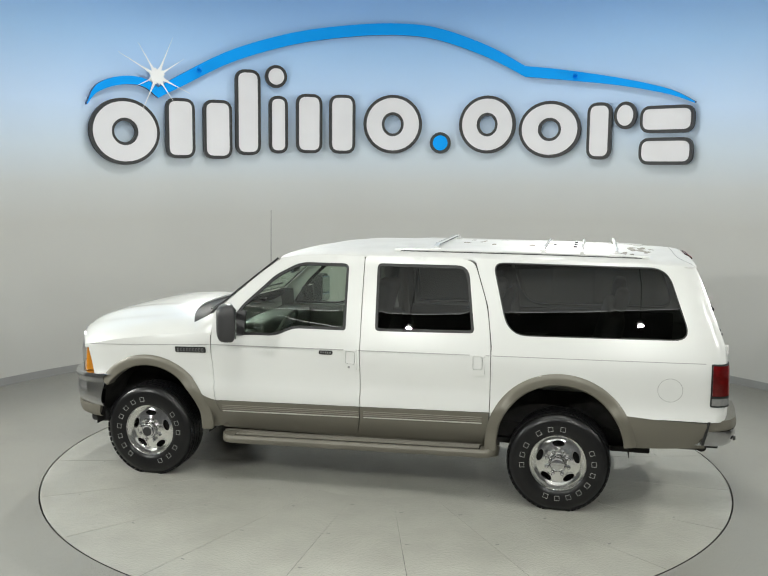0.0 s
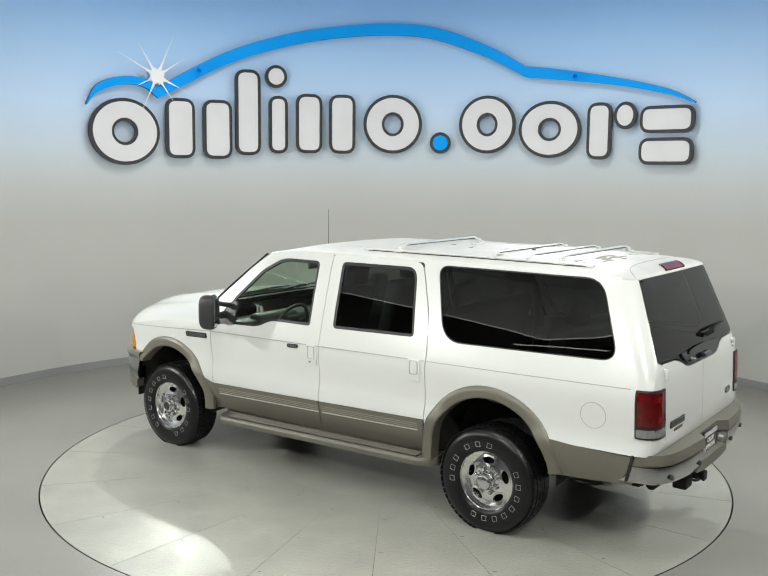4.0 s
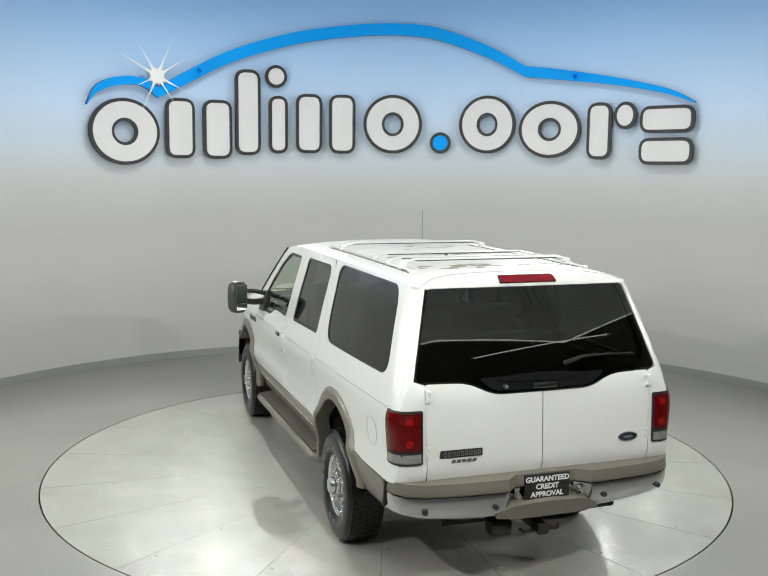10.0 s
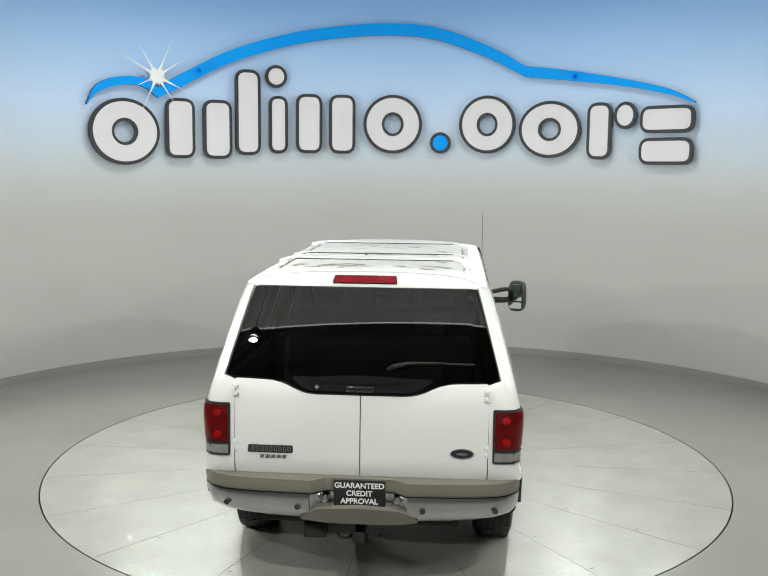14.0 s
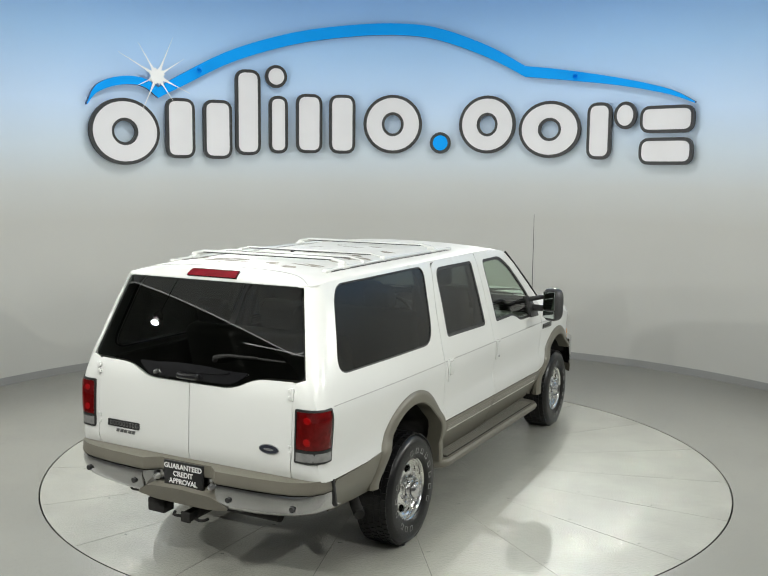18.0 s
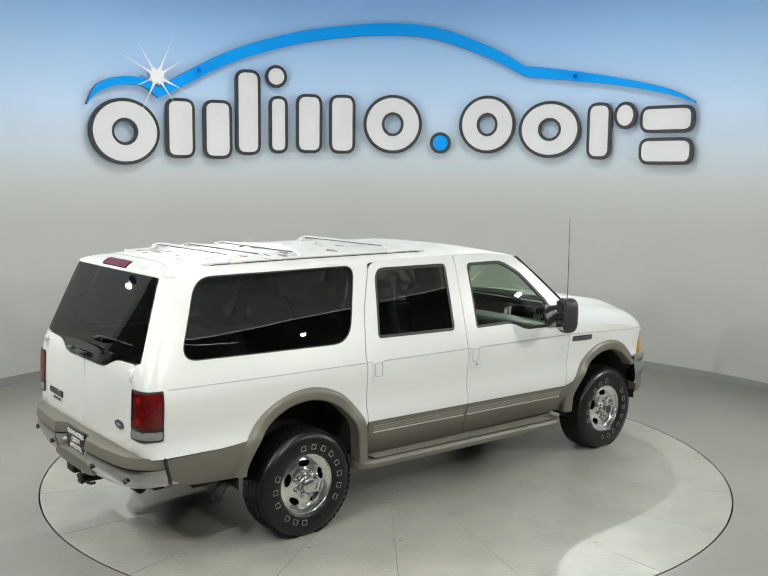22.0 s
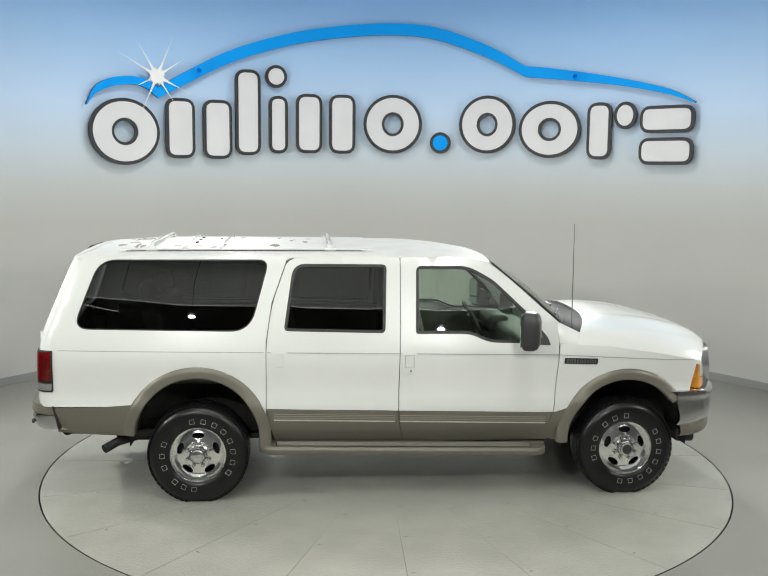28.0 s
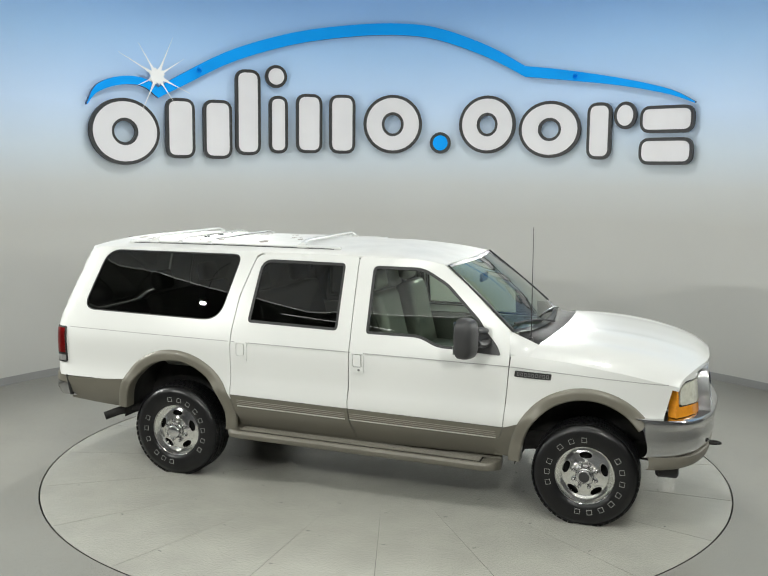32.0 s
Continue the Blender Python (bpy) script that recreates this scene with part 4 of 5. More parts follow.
def tailgate(car):
    glass_poly = rounded([(0.680, 1.924), (-0.680, 1.924), (-0.832, 1.398), (-0.52, 1.385), (-0.33, 1.305), (0.33, 1.305), (0.49, 1.385), (0.827, 1.396)],
                         [0.03, 0.03, 0.04, 0.10, 0.10, 0.10, 0.10, 0.04], 6)
    g = part("liftgate_glass", skinned(glass_poly, rear, depth=0.0, off=-0.001, step=0.06), DARK_GLASS, car, "dark tinted tailgate glass")
    low = rounded([(0.44, 1.402), (-0.46, 1.402), (-0.335, 1.314), (0.335, 1.314)], [0.05, 0.05, 0.08, 0.08], 6)
    h = part("glass_trim", skinned(inset(low, 0.004), rear, depth=0.012, off=0.012, edge=0.03, step=0.04), GLOSSBLACK, g, "gloss black trim with handle under the glass")
    part("trim_plate", skinned(ellipse(0.0, 1.385, 0.30, 0.024, 30), rear, depth=0.006, off=0.022, edge=0.03, step=0.04), GLOSSBLACK, g)
    bm = bmesh.new()
    box(bm, -3.005, -2.955, -0.085, 0.085, 1.325, 1.362, 0.015, 3)
    part("glass_handle", bm, GLOSSBLACK, g, "black pull handle")
    part("wiper_arm", tube([(-2.925, -0.17, 1.455), (-2.965, -0.20, 1.480), (-2.955, -0.28, 1.500), (-2.935, -0.50, 1.502)], [0.018, 0.015, 0.010, 0.006], 8), COWL, g, "black rear wiper arm")
    part("wiper_blade", tube([(-2.930, -0.24, 1.487), (-2.925, -0.45, 1.495), (-2.905, -0.68, 1.490)], [0.006, 0.008, 0.005], 8), COWL, g)
    part("washer_nozzle", lathe([(0.0005, -3.0), (0.012, -2.995), (0.014, -2.96)], 12, "x", (0, 0.26, 1.345)), STEEL, g)
    for sg in (1, -1):
        def S(p):
            return [(sg * a, b) for a, b in p]
        poly = rounded([(0.003, 0.792), (0.761, 0.792), (0.766, 1.1), (0.768, 1.382), (0.498, 1.374), (0.335, 1.297), (0.003, 1.297)],
                       [0.01, 0.03, 0, 0.02, 0.10, 0.10, 0.01], 6)
        d = part("cargo_door", skinned(S(poly), rear, depth=0.03, step=0.06), WHITE, car, "white lower cargo door")
        for z in (1.315, 0.975):
            bm = bmesh.new()
            box(bm, -2.978, -2.93, sg * 0.768 - 0.008, sg * 0.768 + 0.008, z - 0.038, z + 0.038, 0.004, 2)
            for dz in (-0.022, 0.022):
                box(bm, -2.981, -2.95, sg * 0.754 - 0.010, sg * 0.754 + 0.010, z + dz - 0.012, z + dz + 0.012, 0.004, 2)
            part("hinge", bm, WHITE, d, "white door hinge")
        if sg > 0:
            b = part("badge", skinned(rounded([(0.685, 0.935), (0.408, 0.935), (0.408, 0.982), (0.680, 0.982)], 0.008), rear, depth=0.01, off=0.007), BLACK, d, "dark rectangular name badge")
            for i in range(9):
                y = 0.660 - i * 0.0275
                part("badge_bar", skinned([(y, 0.944), (y - 0.019, 0.944), (y - 0.019, 0.973), (y, 0.973)], rear,
                                          [[(y - 0.005, 0.949), (y - 0.014, 0.949), (y - 0.014, 0.968), (y - 0.005, 0.968)]], depth=0.003, off=0.009), STEEL, b)
            for i in range(5):
                y = 0.61 - i * 0.034
                part("script_bar", skinned([(y, 0.902), (y - 0.024, 0.902), (y - 0.030, 0.922), (y - 0.006, 0.922)], rear, depth=0.004, off=0.004), STEEL, d, "small chrome script badge")
        else:
            o = part("oval_badge", skinned(ellipse(-0.612, 0.964, 0.072, 0.031, 28), rear, depth=0.01, off=0.008), CHROME, d, "blue oval badge with chrome rim")
            part("oval_face", skinned(ellipse(-0.612, 0.964, 0.065, 0.0255, 28), rear, depth=0.003, off=0.0105), BLUE_OVAL, o)
            part("oval_bar", skinned(ellipse(-0.612, 0.964, 0.036, 0.008, 20), rear, depth=0.002, off=0.012), CHROME, o)
    # high brake lamp on the rounded end of the roof
    def roof_end(y, z):
        h = max(0.0, min(0.95, (z - 1.930) / 0.060))
        return (XR(1.93) - 0.006 + 0.15 * (1 - (1 - h * h) ** (1 / 2.2)), y, z)
    roof_end.out = lambda p: Vector((-1, 0, 0.4))
    lamp = part("high_brake_lamp", skinned(rounded([(0.20, 1.941), (-0.20, 1.941), (-0.192, 1.980), (0.192, 1.980)], 0.01), roof_end, depth=0.04, off=0.010, edge=0.03, step=0.02), GLOSSBLACK, car, "long red high-level brake lamp in a dark bezel")
    part("lens", skinned(rounded([(0.195, 1.945), (-0.195, 1.945), (-0.187, 1.976), (0.187, 1.976)], 0.008), roof_end, depth=0.01, off=0.013, edge=0.03, step=0.02), RED, lamp, "dark red lens")
    seam = [roof_point(0.045 * (1 - abs(k) ** 7), 0.95 * k) + Vector((0, 0, 0.0005)) for k in np.linspace(-1, 1, 61)]
    part("gate_seam", tube(seam, 0.0028, 6), PIN, car, "thin seam between the roof and the tailgate")


def bumpers(car):
    # rear: chrome bar with tan step pad
    ys = [-0.970, -0.956, -0.905, -0.82, -0.6, -0.3, 0, 0.3, 0.6, 0.82, 0.905, 0.956, 0.970]
    xs = [-2.835, -2.915, -2.985, -3.040, -3.075, -3.09, -3.095, -3.09, -3.075, -3.040, -2.985, -2.915, -2.835]
    fx = smooth_table(ys, xs, 0.03)

    def notch(y):
        return 0.075 * min(1.0, max(0.0, (0.285 - abs(y + 0.005)) / 0.075))

    def bar(z0, z1, d0, d1, bulge, inward, drop, p, skew=0.0, cut=0.0):
        def sec(i, y):
            x = (float(np.interp(y, ys, xs)) if abs(y) > 0.9 else fx(y)) + cut * notch(y)
            a = z0 - drop * max(0.0, 1 - (abs(y) / 0.97) ** 4)
            sk = skew * max(0.0, (abs(y) - 0.92) / 0.05)
            zs = [a, a + (z1 - a) * 0.3, a + (z1 - a) * 0.7, z1]
            o = [Vector((x - d0 + 0.016 + 1.5 * bulge + sk, y, a)), Vector((x - d0 + 0.2 * bulge + sk, y, a + (z1 - a) * 0.12)), Vector((x - d0 - bulge + 0.8 * sk, y, zs[1])), Vector((x - d1 - bulge + 0.3 * sk, y, zs[2])), Vector((x - d1 - bulge * 0.2, y, z1))]
            back = x + inward * (1 - 0.85 * min(1.0, max(0.0, (abs(y) - 0.86) / 0.10)))
            return o + [Vector((back, y * 0.97, z1)), Vector((back + sk, y * 0.97, a))]
        return sweep(p, sec)
    outer = [0.70, 0.8, 0.86, 0.905, 0.935, 0.956, 0.964, 0.970]
    b = None
    for sg in (1, -1):
        span = [sg * v for v in [0.292, 0.295, 0.32, 0.40, 0.55] + outer]
        o = part("rear_bumper" if b is None else "bumper_bar", bar(0.608, 0.718, -0.02, 0.0, 0.010, 0.10, 0.052, span, 0.045), REARCHROME, b or car,
                 "chrome rear bumper with tan step pad" if b is None else "chrome half of the bumper")
        b = b or o
    part("bumper_recess", bar(0.60, 0.716, -0.02, 0.0, 0.0, 0.08, 0.0, [-0.30, -0.285, -0.25, -0.21, 0.0, 0.20, 0.24, 0.275, 0.29], 0, 1.0), REARCHROME, b, "chrome recess behind the plate")
    pads = [-v for v in reversed(outer)] + [-0.55, -0.4, -0.29, -0.285, -0.25, -0.21, -0.1, 0, 0.1, 0.20, 0.24, 0.275, 0.28, 0.4, 0.55] + outer
    part("step_pad", bar(0.720, 0.804, 0.012, 0.004, 0.003, 0.14, 0.0, pads, 0.012, 0.9), TANPLASTIC, b, "tan plastic step pad")
    def stepx(y):
        return fx(y) - 0.006
    low = rounded([(0.36, 0.560), (0.31, 0.600), (0.24, 0.632), (0.0, 0.644), (-0.25, 0.632), (-0.32, 0.600), (-0.37, 0.560), (-0.22, 0.540), (0.21, 0.540)], 0.03, 4)
    fs = lambda u, v: (stepx(u) + 0.012 + (0.64 - v) * 0.20, u, v)
    fs.out = lambda p: Vector((-1, 0, 0))
    part("centre_step", skinned(low, fs, depth=0.13, off=0.006, step=0.04), TANPLASTIC, b, "tan plastic centre step")
    for sg in (1, -1):
        bm = bmesh.new()
        box(bm, -0.011, 0.011, sg * 0.962 - 0.022, sg * 0.962 + 0.022, 0.612, 0.798, 0.006, 2)
        for v in bm.verts:
            v.co.x += -2.842 + (0.798 - v.co.z) * 0.22
        part("end_cap", bm, SEAL, b, "black end cap of the bumper")
    for y in (0.80, 0.362, -0.385, -0.815):
        x = fx(y) - 0.010
        part("parking_sensor", lathe([(0.0005, x - 0.006), (0.017, x - 0.006), (0.019, x + 0.01)], 18, "x", (0, y, 0.640)), BLACK, b)
    for y in (0.20, -0.23):
        part("plate_lamp", lathe([(0.0005, -3.082), (0.014, -3.078), (0.022, -3.05)], 14, "x", (0, y, 0.684)), GRILLE, b)
    bm = bmesh.new()
    box(bm, -3.052, -3.034, -0.160, 0.150, 0.640, 0.800, 0.004, 2)
    p = part("dealer_plate", bm, PLATE, car, "black dealer plate with white capital letters")
    for i, w in enumerate(("GUARANTEED", "CREDIT", "APPROVAL")):
        cu = bpy.data.curves.new("plate_text", "FONT")
        cu.body, cu.size, cu.extrude, cu.align_x, cu.align_y = w, 0.046, 0.0008, "CENTER", "CENTER"
        cu.offset = 0.0012
        cu.materials.append(PLATEWHITE)
        t = new("plate_text", cu)
        t.parent = p
        t.matrix_basis = Matrix.Translation((-3.0535, -0.005, 0.768 - 0.048 * i)) @ Matrix(((0, 0, -1, 0), (-1, 0, 0, 0), (0, 1, 0, 0), (0, 0, 0, 1)))
    # hitch
    bm = boxes((-3.02, -2.75, -0.032, 0.032, 0.405, 0.465), (-3.035, -3.015, -0.038, 0.038, 0.40, 0.47), bevel=0.008)
    tube([(-2.84, -0.60, 0.495), (-2.84, 0.60, 0.495)], 0.042, 12, bm)
    box(bm, -3.0, -2.9, 0.20, 0.34, 0.41, 0.50, 0.01)
    tube([(-2.97, 0.045, 0.43), (-3.00, 0.06, 0.425), (-3.01, 0.09, 0.425), (-3.00, 0.12, 0.425), (-2.97, 0.135, 0.43)], 0.010, 8, bm)
    tube([(-2.97, -0.045, 0.43), (-3.00, -0.06, 0.425), (-3.01, -0.09, 0.425), (-3.00, -0.12, 0.425), (-2.97, -0.135, 0.43)], 0.010, 8, bm)
    part("tow_hitch", bm, UNDER, car, "black tow hitch receiver")
    part("exhaust_pipe", tube([(-1.9, -0.62, 0.50), (-2.20, -0.74, 0.50), (-2.38, -0.87, 0.475), (-2.47, -0.955, 0.44)], 0.036, 14), UNDER, car, "dark exhaust tail pipe")
    # front
    yb = [-1.0, -0.992, -0.97, -0.91, -0.78, -0.5, 0, 0.5, 0.78, 0.91, 0.97, 0.992, 1.0]
    xb = [2.14, 2.24, 2.35, 2.46, 2.56, 2.65, 2.695, 2.65, 2.56, 2.46, 2.35, 2.24, 2.14]
    idx = np.linspace(0, 12, 61)
    fy = smooth_table(range(13), yb, 0.25)
    fxx = smooth_table(range(13), xb, 0.25)
    def fbar(prof, back, low, slant=0.35):
        """prof: (setback, height) from the top to the bottom of the face."""
        def sec(i, q):
            y, x = q
            end = max(0.0, 2.36 - x)
            o = [Vector((x - d + end * slant * (0.86 - z) / 0.3, y, z)) for d, z in prof]
            xk = max(2.12 + 0.10 * (0.86 - low) / 0.3, x - back)
            return o + [Vector((xk, y * 0.94, low)), Vector((xk - 0.02, y * 0.94, prof[0][1]))]
        return sweep([(fy(k), fxx(k)) for k in idx], sec)
    f = part("front_bumper", fbar([(0.07, 0.862), (0.024, 0.859), (0.006, 0.848), (0.0, 0.832), (0.003, 0.812), (0.018, 0.796), (0.022, 0.775), (0.016, 0.72), (0.016, 0.66), (0.028, 0.615), (0.050, 0.588), (0.07, 0.58)], 0.20, 0.58), FRONTCHROME, car, "wide chrome front bumper")
    part("valance", fbar([(0.035, 0.584), (0.028, 0.575), (0.032, 0.53), (0.045, 0.50), (0.07, 0.488)], 0.16, 0.488), TANPLASTIC, f, "tan lower bumper valance")
    for sg in (1, -1):
        bm = bmesh.new()
        box(bm, 2.24, 2.41, min(sg * 0.36, sg * 0.80), max(sg * 0.36, sg * 0.80), 0.375, 0.492, 0.03, 4)
        part("air_dam", bm, BLACK, f)
    part("tow_hook", tube([(2.55, -0.42, 0.572), (2.68, -0.42, 0.572), (2.705, -0.40, 0.572), (2.68, -0.375, 0.572), (2.55, -0.375, 0.572)], 0.013, 8), UNDER, f, "black tow hook")


def nose_parts(car):
    # grille
    gp = rounded([(0.56, 0.845), (0.598, 1.0), (0.568, 1.185), (-0.568, 1.185), (-0.598, 1.0), (-0.56, 0.845)], [0.03, 0.03, 0.07, 0.07, 0.03, 0.03])
    hole = inset(gp, 0.055)
    gfn = lambda y, z: (2.632 - 0.06 * y * y - 0.12 * (z - 0.9), y, z)
    gfn.out = lambda p: Vector((1, 0, 0))
    g = part("grille", skinned(gp, gfn, [hole], depth=0.11, off=0.0, edge=0.05), GRILLE, car, "chrome grille frame with bars")
    part("grille_back", skinned(gp, gfn, depth=0.01, off=-0.09), UNDER, g)
    for i in range(5):
        z = 0.915 + i * 0.042
        part("grille_bar", tube([Vector(gfn(y, z)) - Vector((0.035, 0, 0)) for y in np.linspace(-0.50, 0.50, 9)], 0.010, 6), GRILLE, g)
    for y in (-0.47, -0.235, 0.235, 0.47):
        part("grille_bar", tube([Vector(gfn(y, z)) - Vector((0.02, 0, 0)) for z in (0.88, 1.10)], 0.016, 6), GRILLE, g)
    part("oval_badge", skinned(ellipse(0, 1.0, 0.115, 0.048, 28), gfn, depth=0.04, off=0.004), BLUE_OVAL, g, "blue oval badge")
    for sg in (1, -1):
        def S(p):
            return [(sg * a, b) for a, b in p]
        hl = rounded([(0.585, 0.862), (0.860, 0.864), (0.850, 1.096), (0.80, 1.125), (0.59, 1.13)], [0.02, 0.015, 0.05, 0.03, 0.02])
        h = part("headlamp", skinned(S(hl), front, depth=0.05, off=0.004, edge=0.04, step=0.05), BLACK, car, "headlamp with clear lens and amber indicator")
        part("head_lens", skinned(S(rounded([(0.595, 0.945), (0.858, 0.955), (0.852, 1.075), (0.80, 1.108), (0.60, 1.118)], 0.02)), front, depth=0.015, off=0.018, edge=0.04, step=0.05), HEADLENS, h, "clear headlamp lens")
        part("indicator_lens", skinned(S(rounded([(0.595, 0.866), (0.902, 0.866), (0.876, 1.080), (0.868, 1.096), (0.868, 0.945), (0.595, 0.936)], 0.008)), front, depth=0.07, off=0.015, edge=0.04, step=0.05), AMBER, h, "amber indicator lens")
    # panel under the hood edge
    pn = [(0.93, 1.10)] + [(y, 1.125) for y in (0.8, 0.4, 0, -0.4, -0.8)] + [(-0.93, 1.10), (-0.8, 1.155), (-0.4, 1.215), (0.4, 1.215), (0.8, 1.155)]
    pfn = lambda y, z: (nose(y) + 0.014 - 0.10 * (z - 0.9), y, z)
    pfn.out = lambda p: Vector((1, 0, 0))
    part("nose_panel", skinned(pn, pfn, depth=0.05, off=0.0), WHITE, car)


def wheel_mesh():
    rim_fn = lambda u, v: (u, float(np.interp(math.hypot(u, v), [0.0, 0.066, 0.074, 0.082, 0.108, 0.118, 0.132, 0.165, 0.190, 0.207],
                                              [0.004, 0.004, -0.010, -0.016, -0.014, -0.024, -0.026, -0.032, -0.044, -0.048])), v)
    rim_fn.out = lambda p: Vector((0, 1, 0))
    holes, rims = [], []
    for i in range(5):
        a = radians(90 + 72 * i)
        c = Vector((0.147 * cos(a), 0.147 * sin(a)))
        t, r = Vector((-sin(a), cos(a))), Vector((cos(a), sin(a)))
        oval = lambda k: [tuple(c + t * (0.048 * k * cos(j * pi / 12)) + r * (0.024 * k * sin(j * pi / 12) * (1.0 if k < 1.1 else 1.16))) for j in range(24)]
        holes.append(oval(1.0))
        rims.append((oval(1.24), oval(1.02)))
    face = skinned(ellipse(0, 0, 0.206, 0.206, 60), rim_fn, holes, depth=0.03, step=0.016, edge=0.016)
    out = {"face": mesh_of(face, "wheel_face", ALU)}
    out["rims"] = [mesh_of(skinned(o, rim_fn, [h], depth=0.006, off=0.005, step=0.02, edge=0.012), "slot_rim", ALU) for o, h in rims]
    out["lip"] = mesh_of(lathe([(0.203, -0.052), (0.205, -0.040), (0.207, -0.020), (0.209, -0.012), (0.214, -0.010), (0.216, 0.000), (0.221, 0.005), (0.227, 0.003), (0.229, -0.006), (0.229, -0.03), (0.215, -0.05)], 72), "rim_lip", ALU)
    out["barrel"] = mesh_of(lathe([(0.207, -0.03), (0.205, -0.22), (0.05, -0.22), (0.05, -0.10), (0.19, -0.10)], 48), "barrel", UNDER)
    t = []
    R = 0.398
    for r, h in ((0.218, -0.255), (0.235, -0.268), (0.29, -0.272), (0.345, -0.268), (0.375, -0.255), (0.392, -0.225), (R, -0.19), (R, -0.13), (R, -0.07), (0.392, -0.038), (0.375, -0.010),
                 (0.345, 0.004), (0.335, 0.006), (0.29, 0.008), (0.250, 0.004), (0.236, -0.004), (0.222, -0.014)):
        t.append((r, h))
    bm = lathe(t, 96)
    # tread blocks
    out["tyre"] = mesh_of(bm, "tyre", RUBBER)
    bm = bmesh.new()
    for row, h in enumerate((-0.225, -0.18, -0.13, -0.08, -0.036)):
        for i in range(54):
            a = 2 * pi * (i + (0.5 if row % 2 else 0)) / 54
            dr = -0.004 if row in (0, 4) else 0.0
            box(bm, -0.019, 0.019, h - 0.019, h + 0.019, R - 0.004 + dr, R + 0.004 + dr, m=Matrix.Rotation(-a, 4, "Y"))
    out["tread"] = mesh_of(bm, "tread", RUBBER, False)
    bm = bmesh.new()
    h, wd, th = 0.019, 0.0195, 0.0030
    for b in ((-wd, wd, h - th, h), (-wd, wd, -h, -h + th), (-wd, -wd + th, -h, h), (wd - th, wd, -h, h)):
        box(bm, b[0], b[1], 0.002, 0.0090, 0.278 + b[2], 0.278 + b[3])
    out["bar"] = mesh_of(bm, "sidewall_bar", LETTER, False)
    return out


def wheel(car, M, x, sg, front_wheel, turn):
    zc = 0.385
    w = part("wheel", M["face"], None, car, "polished alloy wheel with black tyre")
    w.matrix_basis = pose(x, sg * 0.965, zc, 0, 0, 0 if sg > 0 else 180)
    part("rim_lip", M["lip"], None, w)
    for me in M["rims"]:
        part("slot_rim", me, None, w)
    part("barrel", M["barrel"], None, w)
    ty = part("tyre", M["tyre"], None, w, "black tyre with raised white lettering")
    td = part("tread", M["tread"], None, w)
    ty.location.y = td.location.y = 0.022
    if front_wheel:
        hub = lathe([(0.0005, 0.053), (0.045, 0.053), (0.051, 0.048), (0.054, 0.034), (0.061, 0.030), (0.066, 0.018), (0.070, 0.012), (0.072, -0.005)], 40)
    else:
        hub = lathe([(0.0005, 0.064), (0.036, 0.064), (0.042, 0.061), (0.046, 0.064), (0.053, 0.060), (0.060, 0.048), (0.062, 0.02), (0.069, 0.012), (0.072, -0.005)], 40)
    part("hub_cap", hub, CHROME, w, "chrome hub cap")
    if front_wheel:
        part("hub_knob", lathe([(0.0005, 0.056), (0.038, 0.056), (0.042, 0.051)], 24), BLACK, w, "black locking hub knob")
    nut = mesh_of(lathe([(0.0005, 0.022), (0.008, 0.021), (0.0135, 0.014), (0.0145, 0.000), (0.0165, -0.016)], 10), "lug_nut", CHROME)
    for i in range(8):
        a = 2 * pi * (i + 0.5) / 8
        n = part("lug_nut", nut, None, w)
        n.location = (0.092 * cos(a), 0, 0.092 * sin(a))
    # raised letter outlines as plain frames
    for c, cnt, step in ((turn, 8, 18.5), (turn - 146, 3, 20.0), (turn - 212, 3, 17.0)):
        for i in range(cnt):
            o = part("sidewall_bar", M["bar"], None, w)
            o.matrix_basis = Matrix.Translation((0, 0.022, 0)) @ Matrix.Rotation(-radians(c + (i - (cnt - 1) / 2) * step), 4, "Y")


